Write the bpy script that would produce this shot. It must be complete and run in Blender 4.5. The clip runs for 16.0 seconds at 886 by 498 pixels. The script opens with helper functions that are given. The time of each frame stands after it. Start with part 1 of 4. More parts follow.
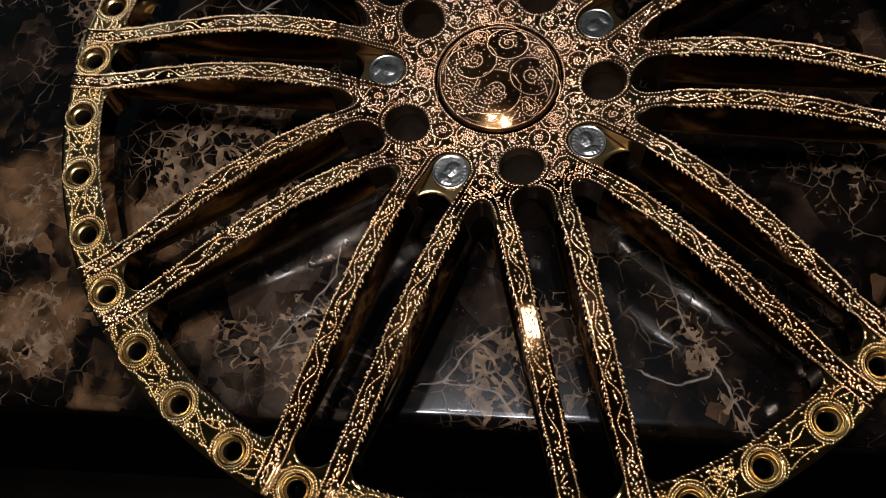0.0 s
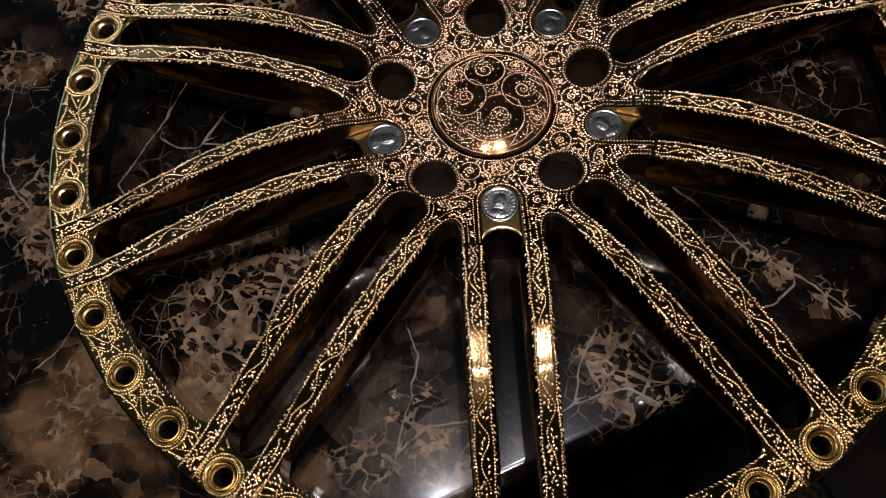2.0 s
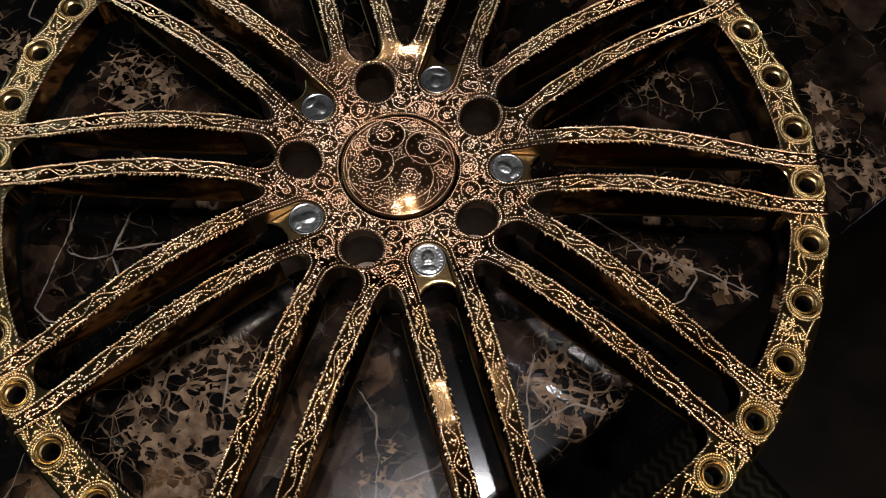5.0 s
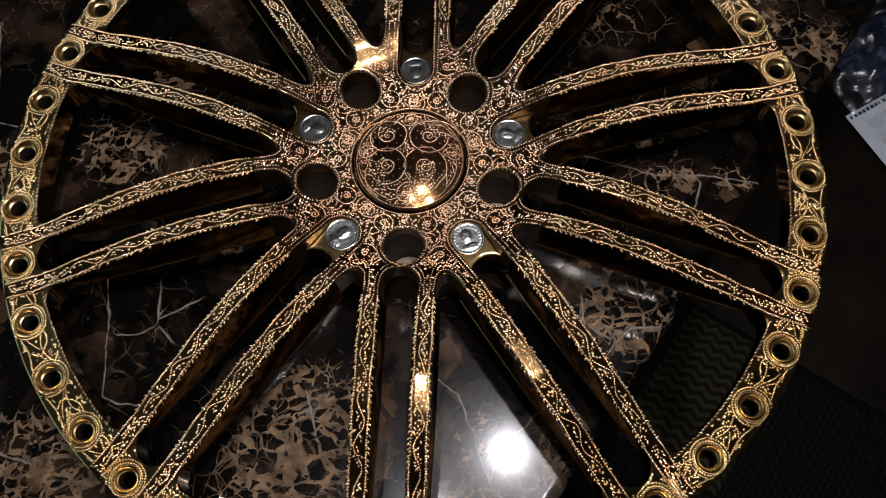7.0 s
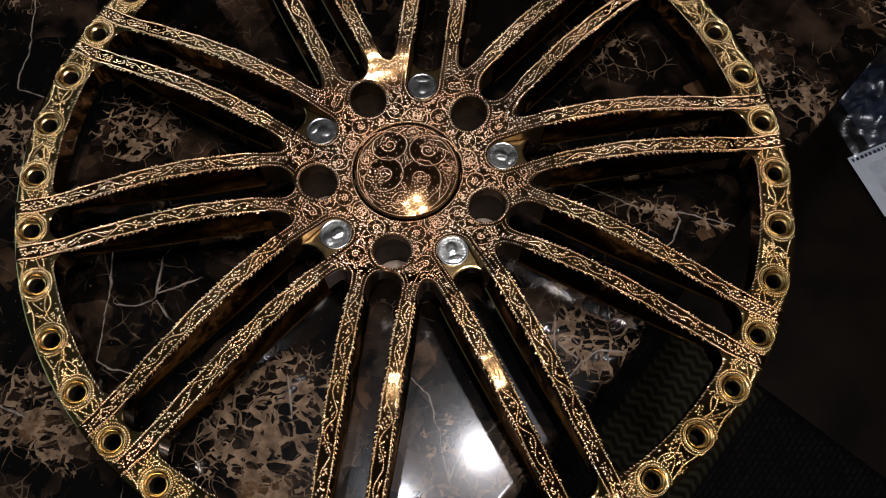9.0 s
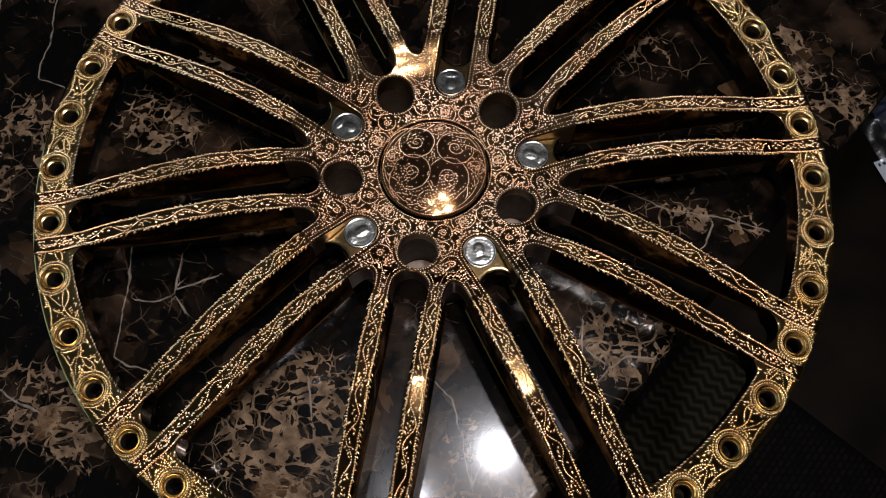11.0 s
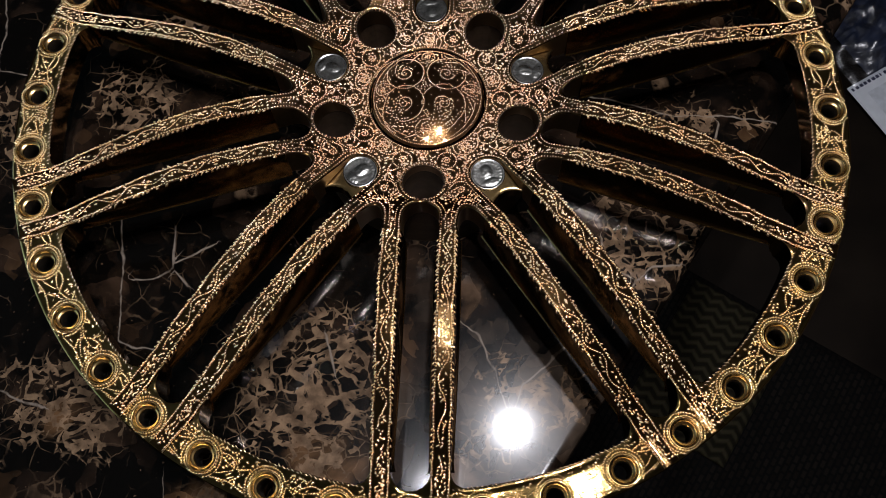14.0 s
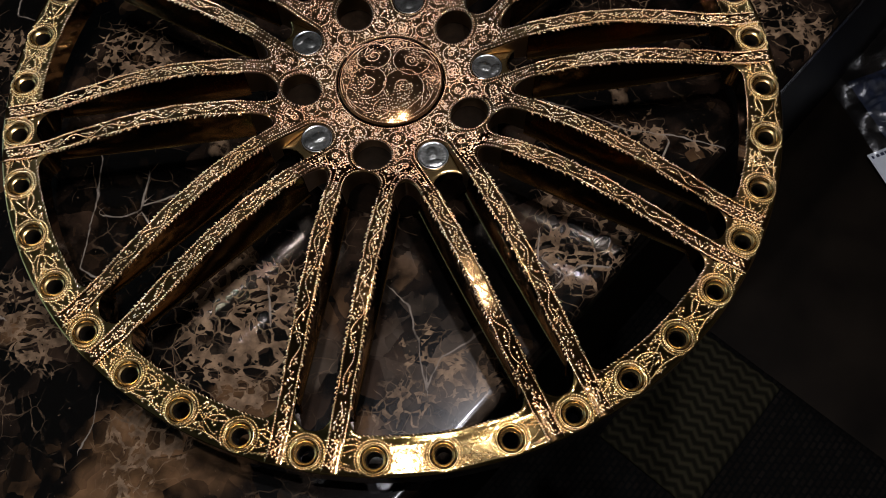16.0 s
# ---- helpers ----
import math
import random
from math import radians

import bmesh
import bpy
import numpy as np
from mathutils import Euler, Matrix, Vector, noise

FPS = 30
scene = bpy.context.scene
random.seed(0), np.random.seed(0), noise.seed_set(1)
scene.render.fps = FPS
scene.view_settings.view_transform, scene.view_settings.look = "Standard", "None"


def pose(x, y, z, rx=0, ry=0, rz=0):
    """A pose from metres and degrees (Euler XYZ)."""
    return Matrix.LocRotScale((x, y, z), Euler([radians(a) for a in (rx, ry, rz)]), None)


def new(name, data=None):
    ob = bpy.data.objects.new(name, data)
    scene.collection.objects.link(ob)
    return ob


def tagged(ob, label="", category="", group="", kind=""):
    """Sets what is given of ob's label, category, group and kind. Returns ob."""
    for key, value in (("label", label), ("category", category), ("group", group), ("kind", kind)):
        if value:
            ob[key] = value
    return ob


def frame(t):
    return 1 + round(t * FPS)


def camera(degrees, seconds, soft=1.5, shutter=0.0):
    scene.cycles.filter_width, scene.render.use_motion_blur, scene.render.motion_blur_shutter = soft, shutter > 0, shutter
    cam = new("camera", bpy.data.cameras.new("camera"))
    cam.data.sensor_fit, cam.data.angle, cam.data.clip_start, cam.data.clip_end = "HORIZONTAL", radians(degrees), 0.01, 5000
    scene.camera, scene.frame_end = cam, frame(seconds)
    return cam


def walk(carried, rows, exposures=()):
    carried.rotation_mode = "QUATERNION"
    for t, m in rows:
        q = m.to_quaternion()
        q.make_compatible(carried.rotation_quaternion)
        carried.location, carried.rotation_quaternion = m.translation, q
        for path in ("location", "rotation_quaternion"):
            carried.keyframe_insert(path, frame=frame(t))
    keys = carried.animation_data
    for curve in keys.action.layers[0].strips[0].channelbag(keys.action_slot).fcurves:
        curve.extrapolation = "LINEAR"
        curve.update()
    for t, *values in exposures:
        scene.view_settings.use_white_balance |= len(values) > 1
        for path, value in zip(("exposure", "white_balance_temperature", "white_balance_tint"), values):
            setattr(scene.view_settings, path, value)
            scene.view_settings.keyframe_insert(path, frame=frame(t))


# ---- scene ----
cam = camera(53.78, 16.0, soft=0.6)
# Metres. The origin is the centre of the wheel, at the height of its rim face; z up.
ROWS = [
    (0, 0.2829, -0.1446, 0.5137, 20.95, 5.4, 61.03),
    (0.5, 0.2755, -0.2037, 0.525, 21.53, 4.92, 52.83),
    (1, 0.2581, -0.2242, 0.5193, 22.04, 3.76, 45.55),
    (1.5, 0.2282, -0.2187, 0.5088, 22.51, 2.72, 44.71),
    (2, 0.1762, -0.2726, 0.5112, 23.31, 3.31, 33.57),
    (2.5, 0.1457, -0.3221, 0.5192, 23.28, 2.98, 20.13),
    (3, 0.1278, -0.3471, 0.5305, 23.24, 2.92, 15.05),
    (3.5, 0.1214, -0.3416, 0.5365, 23.62, 1.44, 16.15),
    (4, 0.1244, -0.3156, 0.5386, 23.75, 0.38, 17.55),
    (4.5, 0.1293, -0.2791, 0.5479, 23.55, -0.18, 19.73),
    (4.7, 0.1313, -0.2734, 0.5507, 23.49, -0.62, 21),
    (6.8, 0.0439, -0.302, 0.5767, 21.77, 1.79, 2.4),
    (7, 0.0535, -0.2976, 0.5832, 21.59, 1.49, 2.66),
    (7.5, 0.0668, -0.2915, 0.603, 21.22, 0.68, 4.51),
    (8, 0.0723, -0.2981, 0.6247, 21.49, -0.46, 6.98),
    (8.5, 0.0692, -0.298, 0.6261, 21.19, -0.56, 7.95),
    (11, 0.0553, -0.2901, 0.6103, 20.77, -0.12, 9.73),
    (11.5, 0.0343, -0.3047, 0.6018, 20.94, 0.26, 9.37),
    (12, 0.016, -0.3277, 0.6009, 21.15, 1.36, 5.73),
    (12.5, 0.0073, -0.3225, 0.591, 21.28, 2.37, 1.75),
    (13, -0.002, -0.3221, 0.5722, 21.09, 2.43, -0.65),
    (13.5, 0.0029, -0.3355, 0.5631, 20.9, 2.35, -0.06),
    (14, 0.0358, -0.3354, 0.5619, 21.33, 1.33, 1.96),
    (14.5, 0.0616, -0.3461, 0.557, 21.33, -0, 5.8),
    (15, 0.0839, -0.3632, 0.5633, 21.96, 0.52, 6.86),
    (15.5, 0.1063, -0.3719, 0.5658, 22.45, 0.64, 8.54),
    (16, 0.119, -0.3827, 0.5831, 23.59, 1.02, 9.89),
]
walk(cam, [(t, pose(x, y, z, rx, ry, rz)) for t, x, y, z, rx, ry, rz in ROWS])

TOP = -0.0607      # counter top
FLOOR = -1.10
CEIL = 1.42
LAMP = (0.115, -0.155, 1.20)

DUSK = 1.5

# ---- world and lamps ----
world = bpy.data.worlds.new("world")
scene.world = world
world.use_nodes = True
world.node_tree.nodes["Background"].inputs["Color"].default_value = (0.010, 0.011, 0.013, 1)
world.node_tree.nodes["Background"].inputs["Strength"].default_value = 0.3
scene.view_settings.exposure = 0.18

BULBS = [(0.130, -0.010), (-0.032, -0.138), (0.262, -0.172), (0.100, -0.300)]
WATTS = [24.0, 8.5, 25.0, 20.5]
for (bx, by), watts in zip(BULBS, WATTS):
    lamp = bpy.data.lights.new("bulb_light", "POINT")
    lamp.energy, lamp.shadow_soft_size, lamp.color = watts, 0.017, (0.96, 0.95, 1.02)
    lob = new("bulb_light", lamp)
    lob.location = (bx, by, LAMP[2])


# ---- materials ----
def nodes_of(name):
    m = bpy.data.materials.new(name)
    m.use_nodes = True
    nt = m.node_tree
    return m, nt.nodes, nt.links, nt.nodes["Principled BSDF"]


def add(nodes, kind, **values):
    n = nodes.new(kind)
    for k, v in values.items():
        if k in n.inputs:
            n.inputs[k].default_value = v
    return n


def ramp(nodes, stops):
    n = nodes.new("ShaderNodeValToRGB")
    while len(n.color_ramp.elements) < len(stops):
        n.color_ramp.elements.new(0.5)
    for e, (p, c) in zip(n.color_ramp.elements, stops):
        e.position = p
        e.color = (*c, 1) if len(c) == 3 else c
    return n


def plain(name, colour, rough, metal=0.0, scale=60.0, amount=0.25, bump=0.1):
    m, nodes, links, bsdf = nodes_of(name)
    tex = nodes.new("ShaderNodeTexCoord")
    noi = add(nodes, "ShaderNodeTexNoise", Scale=scale, Detail=6.0)
    links.new(tex.outputs["Object"], noi.inputs["Vector"])
    lo = [c * (1 - amount) for c in colour]
    hi = [min(1, c * (1 + amount)) for c in colour]
    rp = ramp(nodes, [(0.3, lo), (0.7, hi)])
    links.new(noi.outputs["Fac"], rp.inputs["Fac"])
    links.new(rp.outputs["Color"], bsdf.inputs["Base Color"])
    bsdf.inputs["Roughness"].default_value = rough
    bsdf.inputs["Metallic"].default_value = metal
    bp = add(nodes, "ShaderNodeBump", Strength=bump, Distance=0.001)
    links.new(noi.outputs["Fac"], bp.inputs["Height"])
    links.new(bp.outputs["Normal"], bsdf.inputs["Normal"])
    return m


def gold_material(name, rough, cut, lo=(0.72, 0.46, 0.17), hi=(0.86, 0.60, 0.27)):
    """Polished gold plate; cut is the depth of the fine graver strokes."""
    m, nodes, links, bsdf = nodes_of(name)
    tex = nodes.new("ShaderNodeTexCoord")
    fine = add(nodes, "ShaderNodeTexNoise", Scale=520.0, Detail=3.0, Distortion=1.2)
    wide = add(nodes, "ShaderNodeTexNoise", Scale=26.0, Detail=4.0)
    links.new(tex.outputs["Object"], fine.inputs["Vector"])
    links.new(tex.outputs["Object"], wide.inputs["Vector"])
    col = ramp(nodes, [(0.3, lo), (0.7, hi)])
    links.new(wide.outputs["Fac"], col.inputs["Fac"])
    links.new(col.outputs["Color"], bsdf.inputs["Base Color"])
    rg = add(nodes, "ShaderNodeMapRange")
    rg.inputs["To Min"].default_value = rough * 0.7
    rg.inputs["To Max"].default_value = rough * 1.4
    links.new(wide.outputs["Fac"], rg.inputs["Value"])
    links.new(rg.outputs["Result"], bsdf.inputs["Roughness"])
    bsdf.inputs["Metallic"].default_value = 1.0
    facet = add(nodes, "ShaderNodeTexVoronoi", Scale=310.0)
    links.new(tex.outputs["Object"], facet.inputs["Vector"])
    chips = add(nodes, "ShaderNodeBump", Strength=cut * 0.6, Distance=0.0006)
    links.new(facet.outputs["Distance"], chips.inputs["Height"])
    bp = add(nodes, "ShaderNodeBump", Strength=cut, Distance=0.0006)
    links.new(fine.outputs["Fac"], bp.inputs["Height"])
    links.new(chips.outputs["Normal"], bp.inputs["Normal"])
    links.new(bp.outputs["Normal"], bsdf.inputs["Normal"])
    return m


# the dark room mirrored in the fields is put into darker golds
GOLD = gold_material("gold_engraved", 0.075, 0.04, (0.115, 0.064, 0.025), (0.175, 0.099, 0.039))
GOLD_RIM = gold_material("gold_rim", 0.05, 0.035, (0.192, 0.129, 0.046), (0.265, 0.178, 0.068))
GOLD_SMOOTH = gold_material("gold_polished", 0.12, 0.05, (0.66, 0.47, 0.22), (0.80, 0.60, 0.31))
GOLD_SEAT = gold_material("gold_seat", 0.20, 0.10, (0.27, 0.178, 0.074), (0.38, 0.252, 0.108))
GOLD_CAP = gold_material("gold_cap", 0.08, 0.06, (0.12, 0.061, 0.023), (0.185, 0.095, 0.038))
GOLD_SIDE = gold_material("gold_flank", 0.10, 0.010, (0.20, 0.122, 0.050), (0.28, 0.172, 0.072))
GOLD_BORE = gold_material("gold_bore", 0.32, 0.08, (0.120, 0.072, 0.030), (0.180, 0.110, 0.048))
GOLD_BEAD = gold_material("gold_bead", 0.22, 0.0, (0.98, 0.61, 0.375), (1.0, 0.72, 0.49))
GOLD_COLLAR = gold_material("gold_collar", 0.20, 0.06, (0.36, 0.245, 0.105), (0.50, 0.35, 0.165))
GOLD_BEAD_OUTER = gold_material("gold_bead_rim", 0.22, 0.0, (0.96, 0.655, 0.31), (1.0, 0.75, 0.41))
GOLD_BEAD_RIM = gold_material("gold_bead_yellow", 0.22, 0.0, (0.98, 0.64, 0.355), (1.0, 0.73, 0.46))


def marble_material():
    m, nodes, links, bsdf = nodes_of("dark_brown_marble")
    tex = nodes.new("ShaderNodeTexCoord")

    def warped(scale, amount, source):
        n = add(nodes, "ShaderNodeTexNoise", Scale=scale, Detail=5.0)
        links.new(tex.outputs["Object"], n.inputs["Vector"])
        sub = nodes.new("ShaderNodeVectorMath")
        sub.operation = "SUBTRACT"
        sub.inputs[1].default_value = (0.5, 0.5, 0.5)
        links.new(n.outputs["Color"], sub.inputs[0])
        mv = nodes.new("ShaderNodeVectorMath")
        mv.operation = "MULTIPLY_ADD"
        mv.inputs[1].default_value = (amount, amount, amount)
        links.new(sub.outputs[0], mv.inputs[0])
        links.new(source, mv.inputs[2])
        return mv.outputs[0]

    place = warped(110.0, 0.0016, warped(34.0, 0.0125, warped(9.0, 0.030, tex.outputs["Object"])))

    def cells(scale, source=None):
        """Distance to the nearest border between the fragments."""
        v = add(nodes, "ShaderNodeTexVoronoi", Scale=scale)
        v.feature = "DISTANCE_TO_EDGE"
        links.new(source or place, v.inputs["Vector"])
        return v.outputs["Distance"]

    def step(value, lo, hi):
        r = nodes.new("ShaderNodeMapRange")
        r.interpolation_type = "SMOOTHSTEP"
        r.inputs["From Min"].default_value, r.inputs["From Max"].default_value = lo, hi
        links.new(value, r.inputs["Value"])
        return r.outputs["Result"]

    def field(name):
        n = nodes.new("ShaderNodeAttribute")
        n.attribute_name = name
        return n.outputs["Fac"]

    def noisy(scale, lo, hi, detail=5.0, source=None):
        n = add(nodes, "ShaderNodeTexNoise", Scale=scale, Detail=detail)
        links.new(source or tex.outputs["Object"], n.inputs["Vector"])
        r = nodes.new("ShaderNodeMapRange")
        r.inputs["From Min"].default_value, r.inputs["From Max"].default_value = lo, hi
        links.new(n.outputs["Fac"], r.inputs["Value"])
        return r.outputs["Result"]

    def calc(op, a, b, clamp=True):
        n = nodes.new("ShaderNodeMath")
        n.operation, n.use_clamp = op, clamp
        for i, q in enumerate((a, b)):
            if isinstance(q, float):
                n.inputs[i].default_value = q
            else:
                links.new(q, n.inputs[i])
        return n.outputs[0]

    def mix(fac, a, b):
        n = nodes.new("ShaderNodeMix")
        n.data_type = "RGBA"
        links.new(fac, n.inputs[0])
        for i, q in ((6, a), (7, b)):
            if isinstance(q, tuple):
                n.inputs[i].default_value = (*q, 1)
            else:
                links.new(q, n.inputs[i])
        return n.outputs[2]

    def shade(scale, lo, hi):
        """One random shade for each fragment."""
        v = add(nodes, "ShaderNodeTexVoronoi", Scale=scale)
        links.new(place, v.inputs["Vector"])
        sep = nodes.new("ShaderNodeSeparateColor")
        links.new(v.outputs["Color"], sep.inputs["Color"])
        r = nodes.new("ShaderNodeMapRange")
        r.inputs["From Min"].default_value, r.inputs["From Max"].default_value = lo, hi
        links.new(sep.outputs[1], r.inputs["Value"])
        return r.outputs["Result"]

    # dark ground with brown fragments and clouds
    brown = calc("MULTIPLY", calc("MAXIMUM", shade(21.0, 0.45, 0.85), calc("MULTIPLY", shade(66.0, 0.55, 0.9), 0.5)), noisy(30.0, 0.40, 0.66, 6.0))
    base = mix(brown, (0.0012, 0.0009, 0.0007), (0.0200, 0.0115, 0.0072))
    # fragments of warm brown and of grey, each with its own shade
    def lit(name, low, high):
        own = calc("MULTIPLY_ADD", shade(24.0, 0.25, 0.95), 0.55)
        links.new(calc("MULTIPLY", shade(74.0, 0.2, 1.0), 0.45), own.node.inputs[2])
        return calc("MULTIPLY", step(calc("SUBTRACT", calc("ADD", field(name), own, False), 1.0, False), low, high), noisy(34.0, 0.30, 0.68, 8.0, place))

    base = mix(lit("brown", -0.30, 0.40), base, (0.110, 0.058, 0.027))
    # grey fragments, with the grey sheen near the lamp's reflection coloured in
    base = mix(lit("cloud_sheen", 0.10, 0.75), base, (0.044, 0.032, 0.023))
    # tan ground round dark fragments: broad in the heart of a patch, thin lines at its borders
    ragged = calc("MULTIPLY", noisy(40.0, 0.28, 0.72, 4.0, place), 0.36)
    weight = calc("SUBTRACT", calc("ADD", calc("MAXIMUM", field("net"), calc("MULTIPLY", noisy(8.0, 0.55, 0.68), 0.40)), ragged, False), 0.30)

    def ground_of(scale, least, most, soft, full):
        """1 in the tan ground; each dark fragment takes its own share of its cell."""
        own = calc("MULTIPLY_ADD", shade(scale, 0.05, 1.0), most)
        own.node.inputs[2].default_value = least
        own = calc("MULTIPLY", own, full, False)
        grown = calc("ADD", own, 0.012, False)
        return step(calc("SUBTRACT", grown, cells(scale), False), -soft, soft)

    heart = step(weight, 0.02, 0.62)
    large = calc("MULTIPLY", ground_of(84.0, 0.03, 0.23, 0.024, heart), step(weight, 0.02, 0.12))
    pieces = calc("MAXIMUM", ground_of(150.0, 0.05, 0.45, 0.040, heart), calc("SUBTRACT", 1.0, step(weight, 0.05, 0.30)))
    grit = calc("MAXIMUM", ground_of(290.0, 0.14, 0.90, 0.070, heart), calc("SUBTRACT", 1.0, step(weight, 0.20, 0.50)))
    ground = calc("MULTIPLY", large, calc("MULTIPLY", pieces, grit))
    clasts = calc("MULTIPLY", calc("GREATER_THAN", shade(29.0, 0.0, 1.0), 0.66), step(cells(29.0), 0.05, 0.09))
    ground = calc("MULTIPLY", ground, calc("SUBTRACT", 1.0, clasts))
    # threads that run out from the patches
    rim_of = calc("SUBTRACT", calc("ADD", field("net"), noisy(26.0, 0.30, 0.70, 3.0), False), 0.55)
    threads = calc("MULTIPLY", calc("SUBTRACT", 1.0, step(cells(52.0), 0.008, 0.034)), calc("MULTIPLY", step(rim_of, 0.0, 0.3), noisy(95.0, 0.34, 0.55, 4.0)))
    ground = calc("MAXIMUM", ground, calc("MULTIPLY", threads, 0.5))
    ground = calc("MULTIPLY", ground, calc("ADD", 0.40, noisy(75.0, 0.25, 0.65)))
    tan = mix(noisy(120.0, 0.34, 0.66, 6.0), (0.054, 0.034, 0.020), (0.142, 0.092, 0.055))
    # long pale veins, fine hairlines and lone flecks
    drift = calc("MULTIPLY_ADD", noisy(70.0, 0.2, 0.8, 5.0), 0.0034)
    drift.node.inputs[2].default_value = -0.0017
    off = calc("ABSOLUTE", calc("ADD", field("vein"), drift, False), 0.0)
    body = calc("SUBTRACT", calc("MULTIPLY", noisy(48.0, 0.28, 0.72, 4.0), 0.0011), off, False)
    veins = calc("MULTIPLY", calc("MULTIPLY", step(body, -0.0006, 0.0005), field("vein_near")), noisy(110.0, 0.22, 0.50, 4.0))
    turn = nodes.new("ShaderNodeMapping")
    turn.inputs["Rotation"].default_value = (0, 0, 0.7)
    turn.inputs["Scale"].default_value = (1.0, 2.2, 1.0)
    links.new(place, turn.inputs["Vector"])
    hair = calc("MULTIPLY", calc("SUBTRACT", 1.0, step(cells(15.0, turn.outputs[0]), 0.003, 0.013)), noisy(11.0, 0.54, 0.62))
    webs = calc("MULTIPLY", calc("SUBTRACT", 1.0, step(cells(58.0), 0.006, 0.030)), noisy(15.0, 0.57, 0.66))
    thin = calc("MULTIPLY", calc("MAXIMUM", hair, webs), noisy(55.0, 0.35, 0.75))
    lone = calc("MULTIPLY", calc("MULTIPLY", field("fragment"), noisy(170.0, 0.36, 0.50, 4.0)), 0.85)
    flecks = calc("MULTIPLY", noisy(300.0, 0.71, 0.76, 2.0), 0.4)
    mask = calc("MAXIMUM", calc("MAXIMUM", ground, calc("MULTIPLY", thin, 0.6)), calc("MAXIMUM", lone, flecks))
    colour = mix(veins, mix(mask, base, tan), (0.125, 0.100, 0.080))
    links.new(colour, bsdf.inputs["Base Color"])
    bsdf.inputs["Roughness"].default_value = 0.19
    bsdf.inputs["Specular IOR Level"].default_value = 0.075
    bsdf.inputs["Coat Weight"].default_value = 0.23
    bsdf.inputs["Coat Roughness"].default_value = 0.09
    bp = add(nodes, "ShaderNodeBump", Strength=0.04, Distance=0.0005)
    sc = add(nodes, "ShaderNodeTexNoise", Scale=260.0, Detail=2.0)
    links.new(tex.outputs["Object"], sc.inputs["Vector"])
    links.new(sc.outputs["Fac"], bp.inputs["Height"])
    links.new(bp.outputs["Normal"], bsdf.inputs["Normal"])
    return m


MARBLE = marble_material()


def dull(m):
    m.node_tree.nodes["Principled BSDF"].inputs["Specular IOR Level"].default_value = 0.08
    return m


SILVER = plain("coin_silver", (0.26, 0.256, 0.236), 0.26, 1.0, 260.0, 0.35, 0.30)
DARKWOOD = dull(plain("dark_cabinet_wood", (0.008, 0.006, 0.005), 0.5, 0.0, 20.0, 0.4, 0.2))
FLOORMAT = dull(plain("dark_floor", (0.0085, 0.0060, 0.0041), 0.55, 0.0, 8.0, 0.45, 0.2))
WALLMAT = plain("wall_paint", (0.060, 0.045, 0.036), 0.8, 0.0, 30.0, 0.06, 0.1)
CEILMAT = plain("ceiling_paint", (0.42, 0.405, 0.39), 0.9, 0.0, 60.0, 0.05, 0.2)
DARKMETAL = plain("dark_metal", (0.05, 0.045, 0.04), 0.5, 0.6, 80.0, 0.2, 0.1)
# near-black colour paints the shade deep inside the bolt holes
BORE_SHADE = dull(plain("bore_shade", (0.008, 0.006, 0.004), 0.6, 0.0, 80.0, 0.2, 0.0))
NICKEL = plain("brushed_nickel", (0.55, 0.54, 0.52), 0.3, 1.0, 120.0, 0.1, 0.1)


# ---- mesh helpers ----
def mesh_object(name, verts, faces, material, parent=None, label="", smooth=True):
    me = bpy.data.meshes.new(name)
    me.from_pydata([tuple(map(float, v)) for v in verts], [], [tuple(map(int, f)) for f in faces])
    me.materials.append(material)
    if smooth:
        me.shade_smooth()
    me.update()
    ob = new(name, me)
    ob.parent = parent
    if label:
        ob["label"] = label
    return ob


def part(name, bm, material, parent, label="", smooth=False):
    me = bpy.data.meshes.new(name)
    bmesh.ops.recalc_face_normals(bm, faces=bm.faces)
    bm.to_mesh(me)
    bm.free()
    me.materials.append(material)
    if smooth:
        me.shade_smooth()
    ob = new(name, me)
    ob.parent = parent
    if label:
        ob["label"] = label
    return ob


def box_bm(x0, x1, y0, y1, z0, z1, bevel=0.0):
    bm = bmesh.new()
    bmesh.ops.create_cube(bm, size=1)
    for v in bm.verts:
        v.co = Vector(((x0 + x1) / 2 + v.co.x * (x1 - x0), (y0 + y1) / 2 + v.co.y * (y1 - y0), (z0 + z1) / 2 + v.co.z * (z1 - z0)))
    if bevel:
        bmesh.ops.bevel(bm, geom=list(bm.edges), offset=bevel, segments=2, profile=0.5, affect="EDGES")
    return bm


def lathe(profile, steps):
    """Vertices and faces of a profile of (radius, z) turned round the z axis."""
    n = len(profile)
    verts = [(r * math.cos(2 * math.pi * i / steps), r * math.sin(2 * math.pi * i / steps), z) for i in range(steps) for r, z in profile]
    faces = []
    for i in range(steps):
        j = (i + 1) % steps
        for k in range(n - 1):
            faces.append((i * n + k, j * n + k, j * n + k + 1, i * n + k + 1))
    return verts, faces


# ---- the setting ----
EDGE_A, EDGE_B = Vector((0.0046, -0.4064)), Vector((0.2777, 0.0200))
along = (EDGE_B - EDGE_A).normalized()
inward = Vector((-along.y, along.x))
C_M = Matrix.Translation((EDGE_A.x, EDGE_A.y, 0)) @ Matrix(((along.x, inward.x, 0, 0), (along.y, inward.y, 0, 0), (0, 0, 1, 0), (0, 0, 0, 1)))

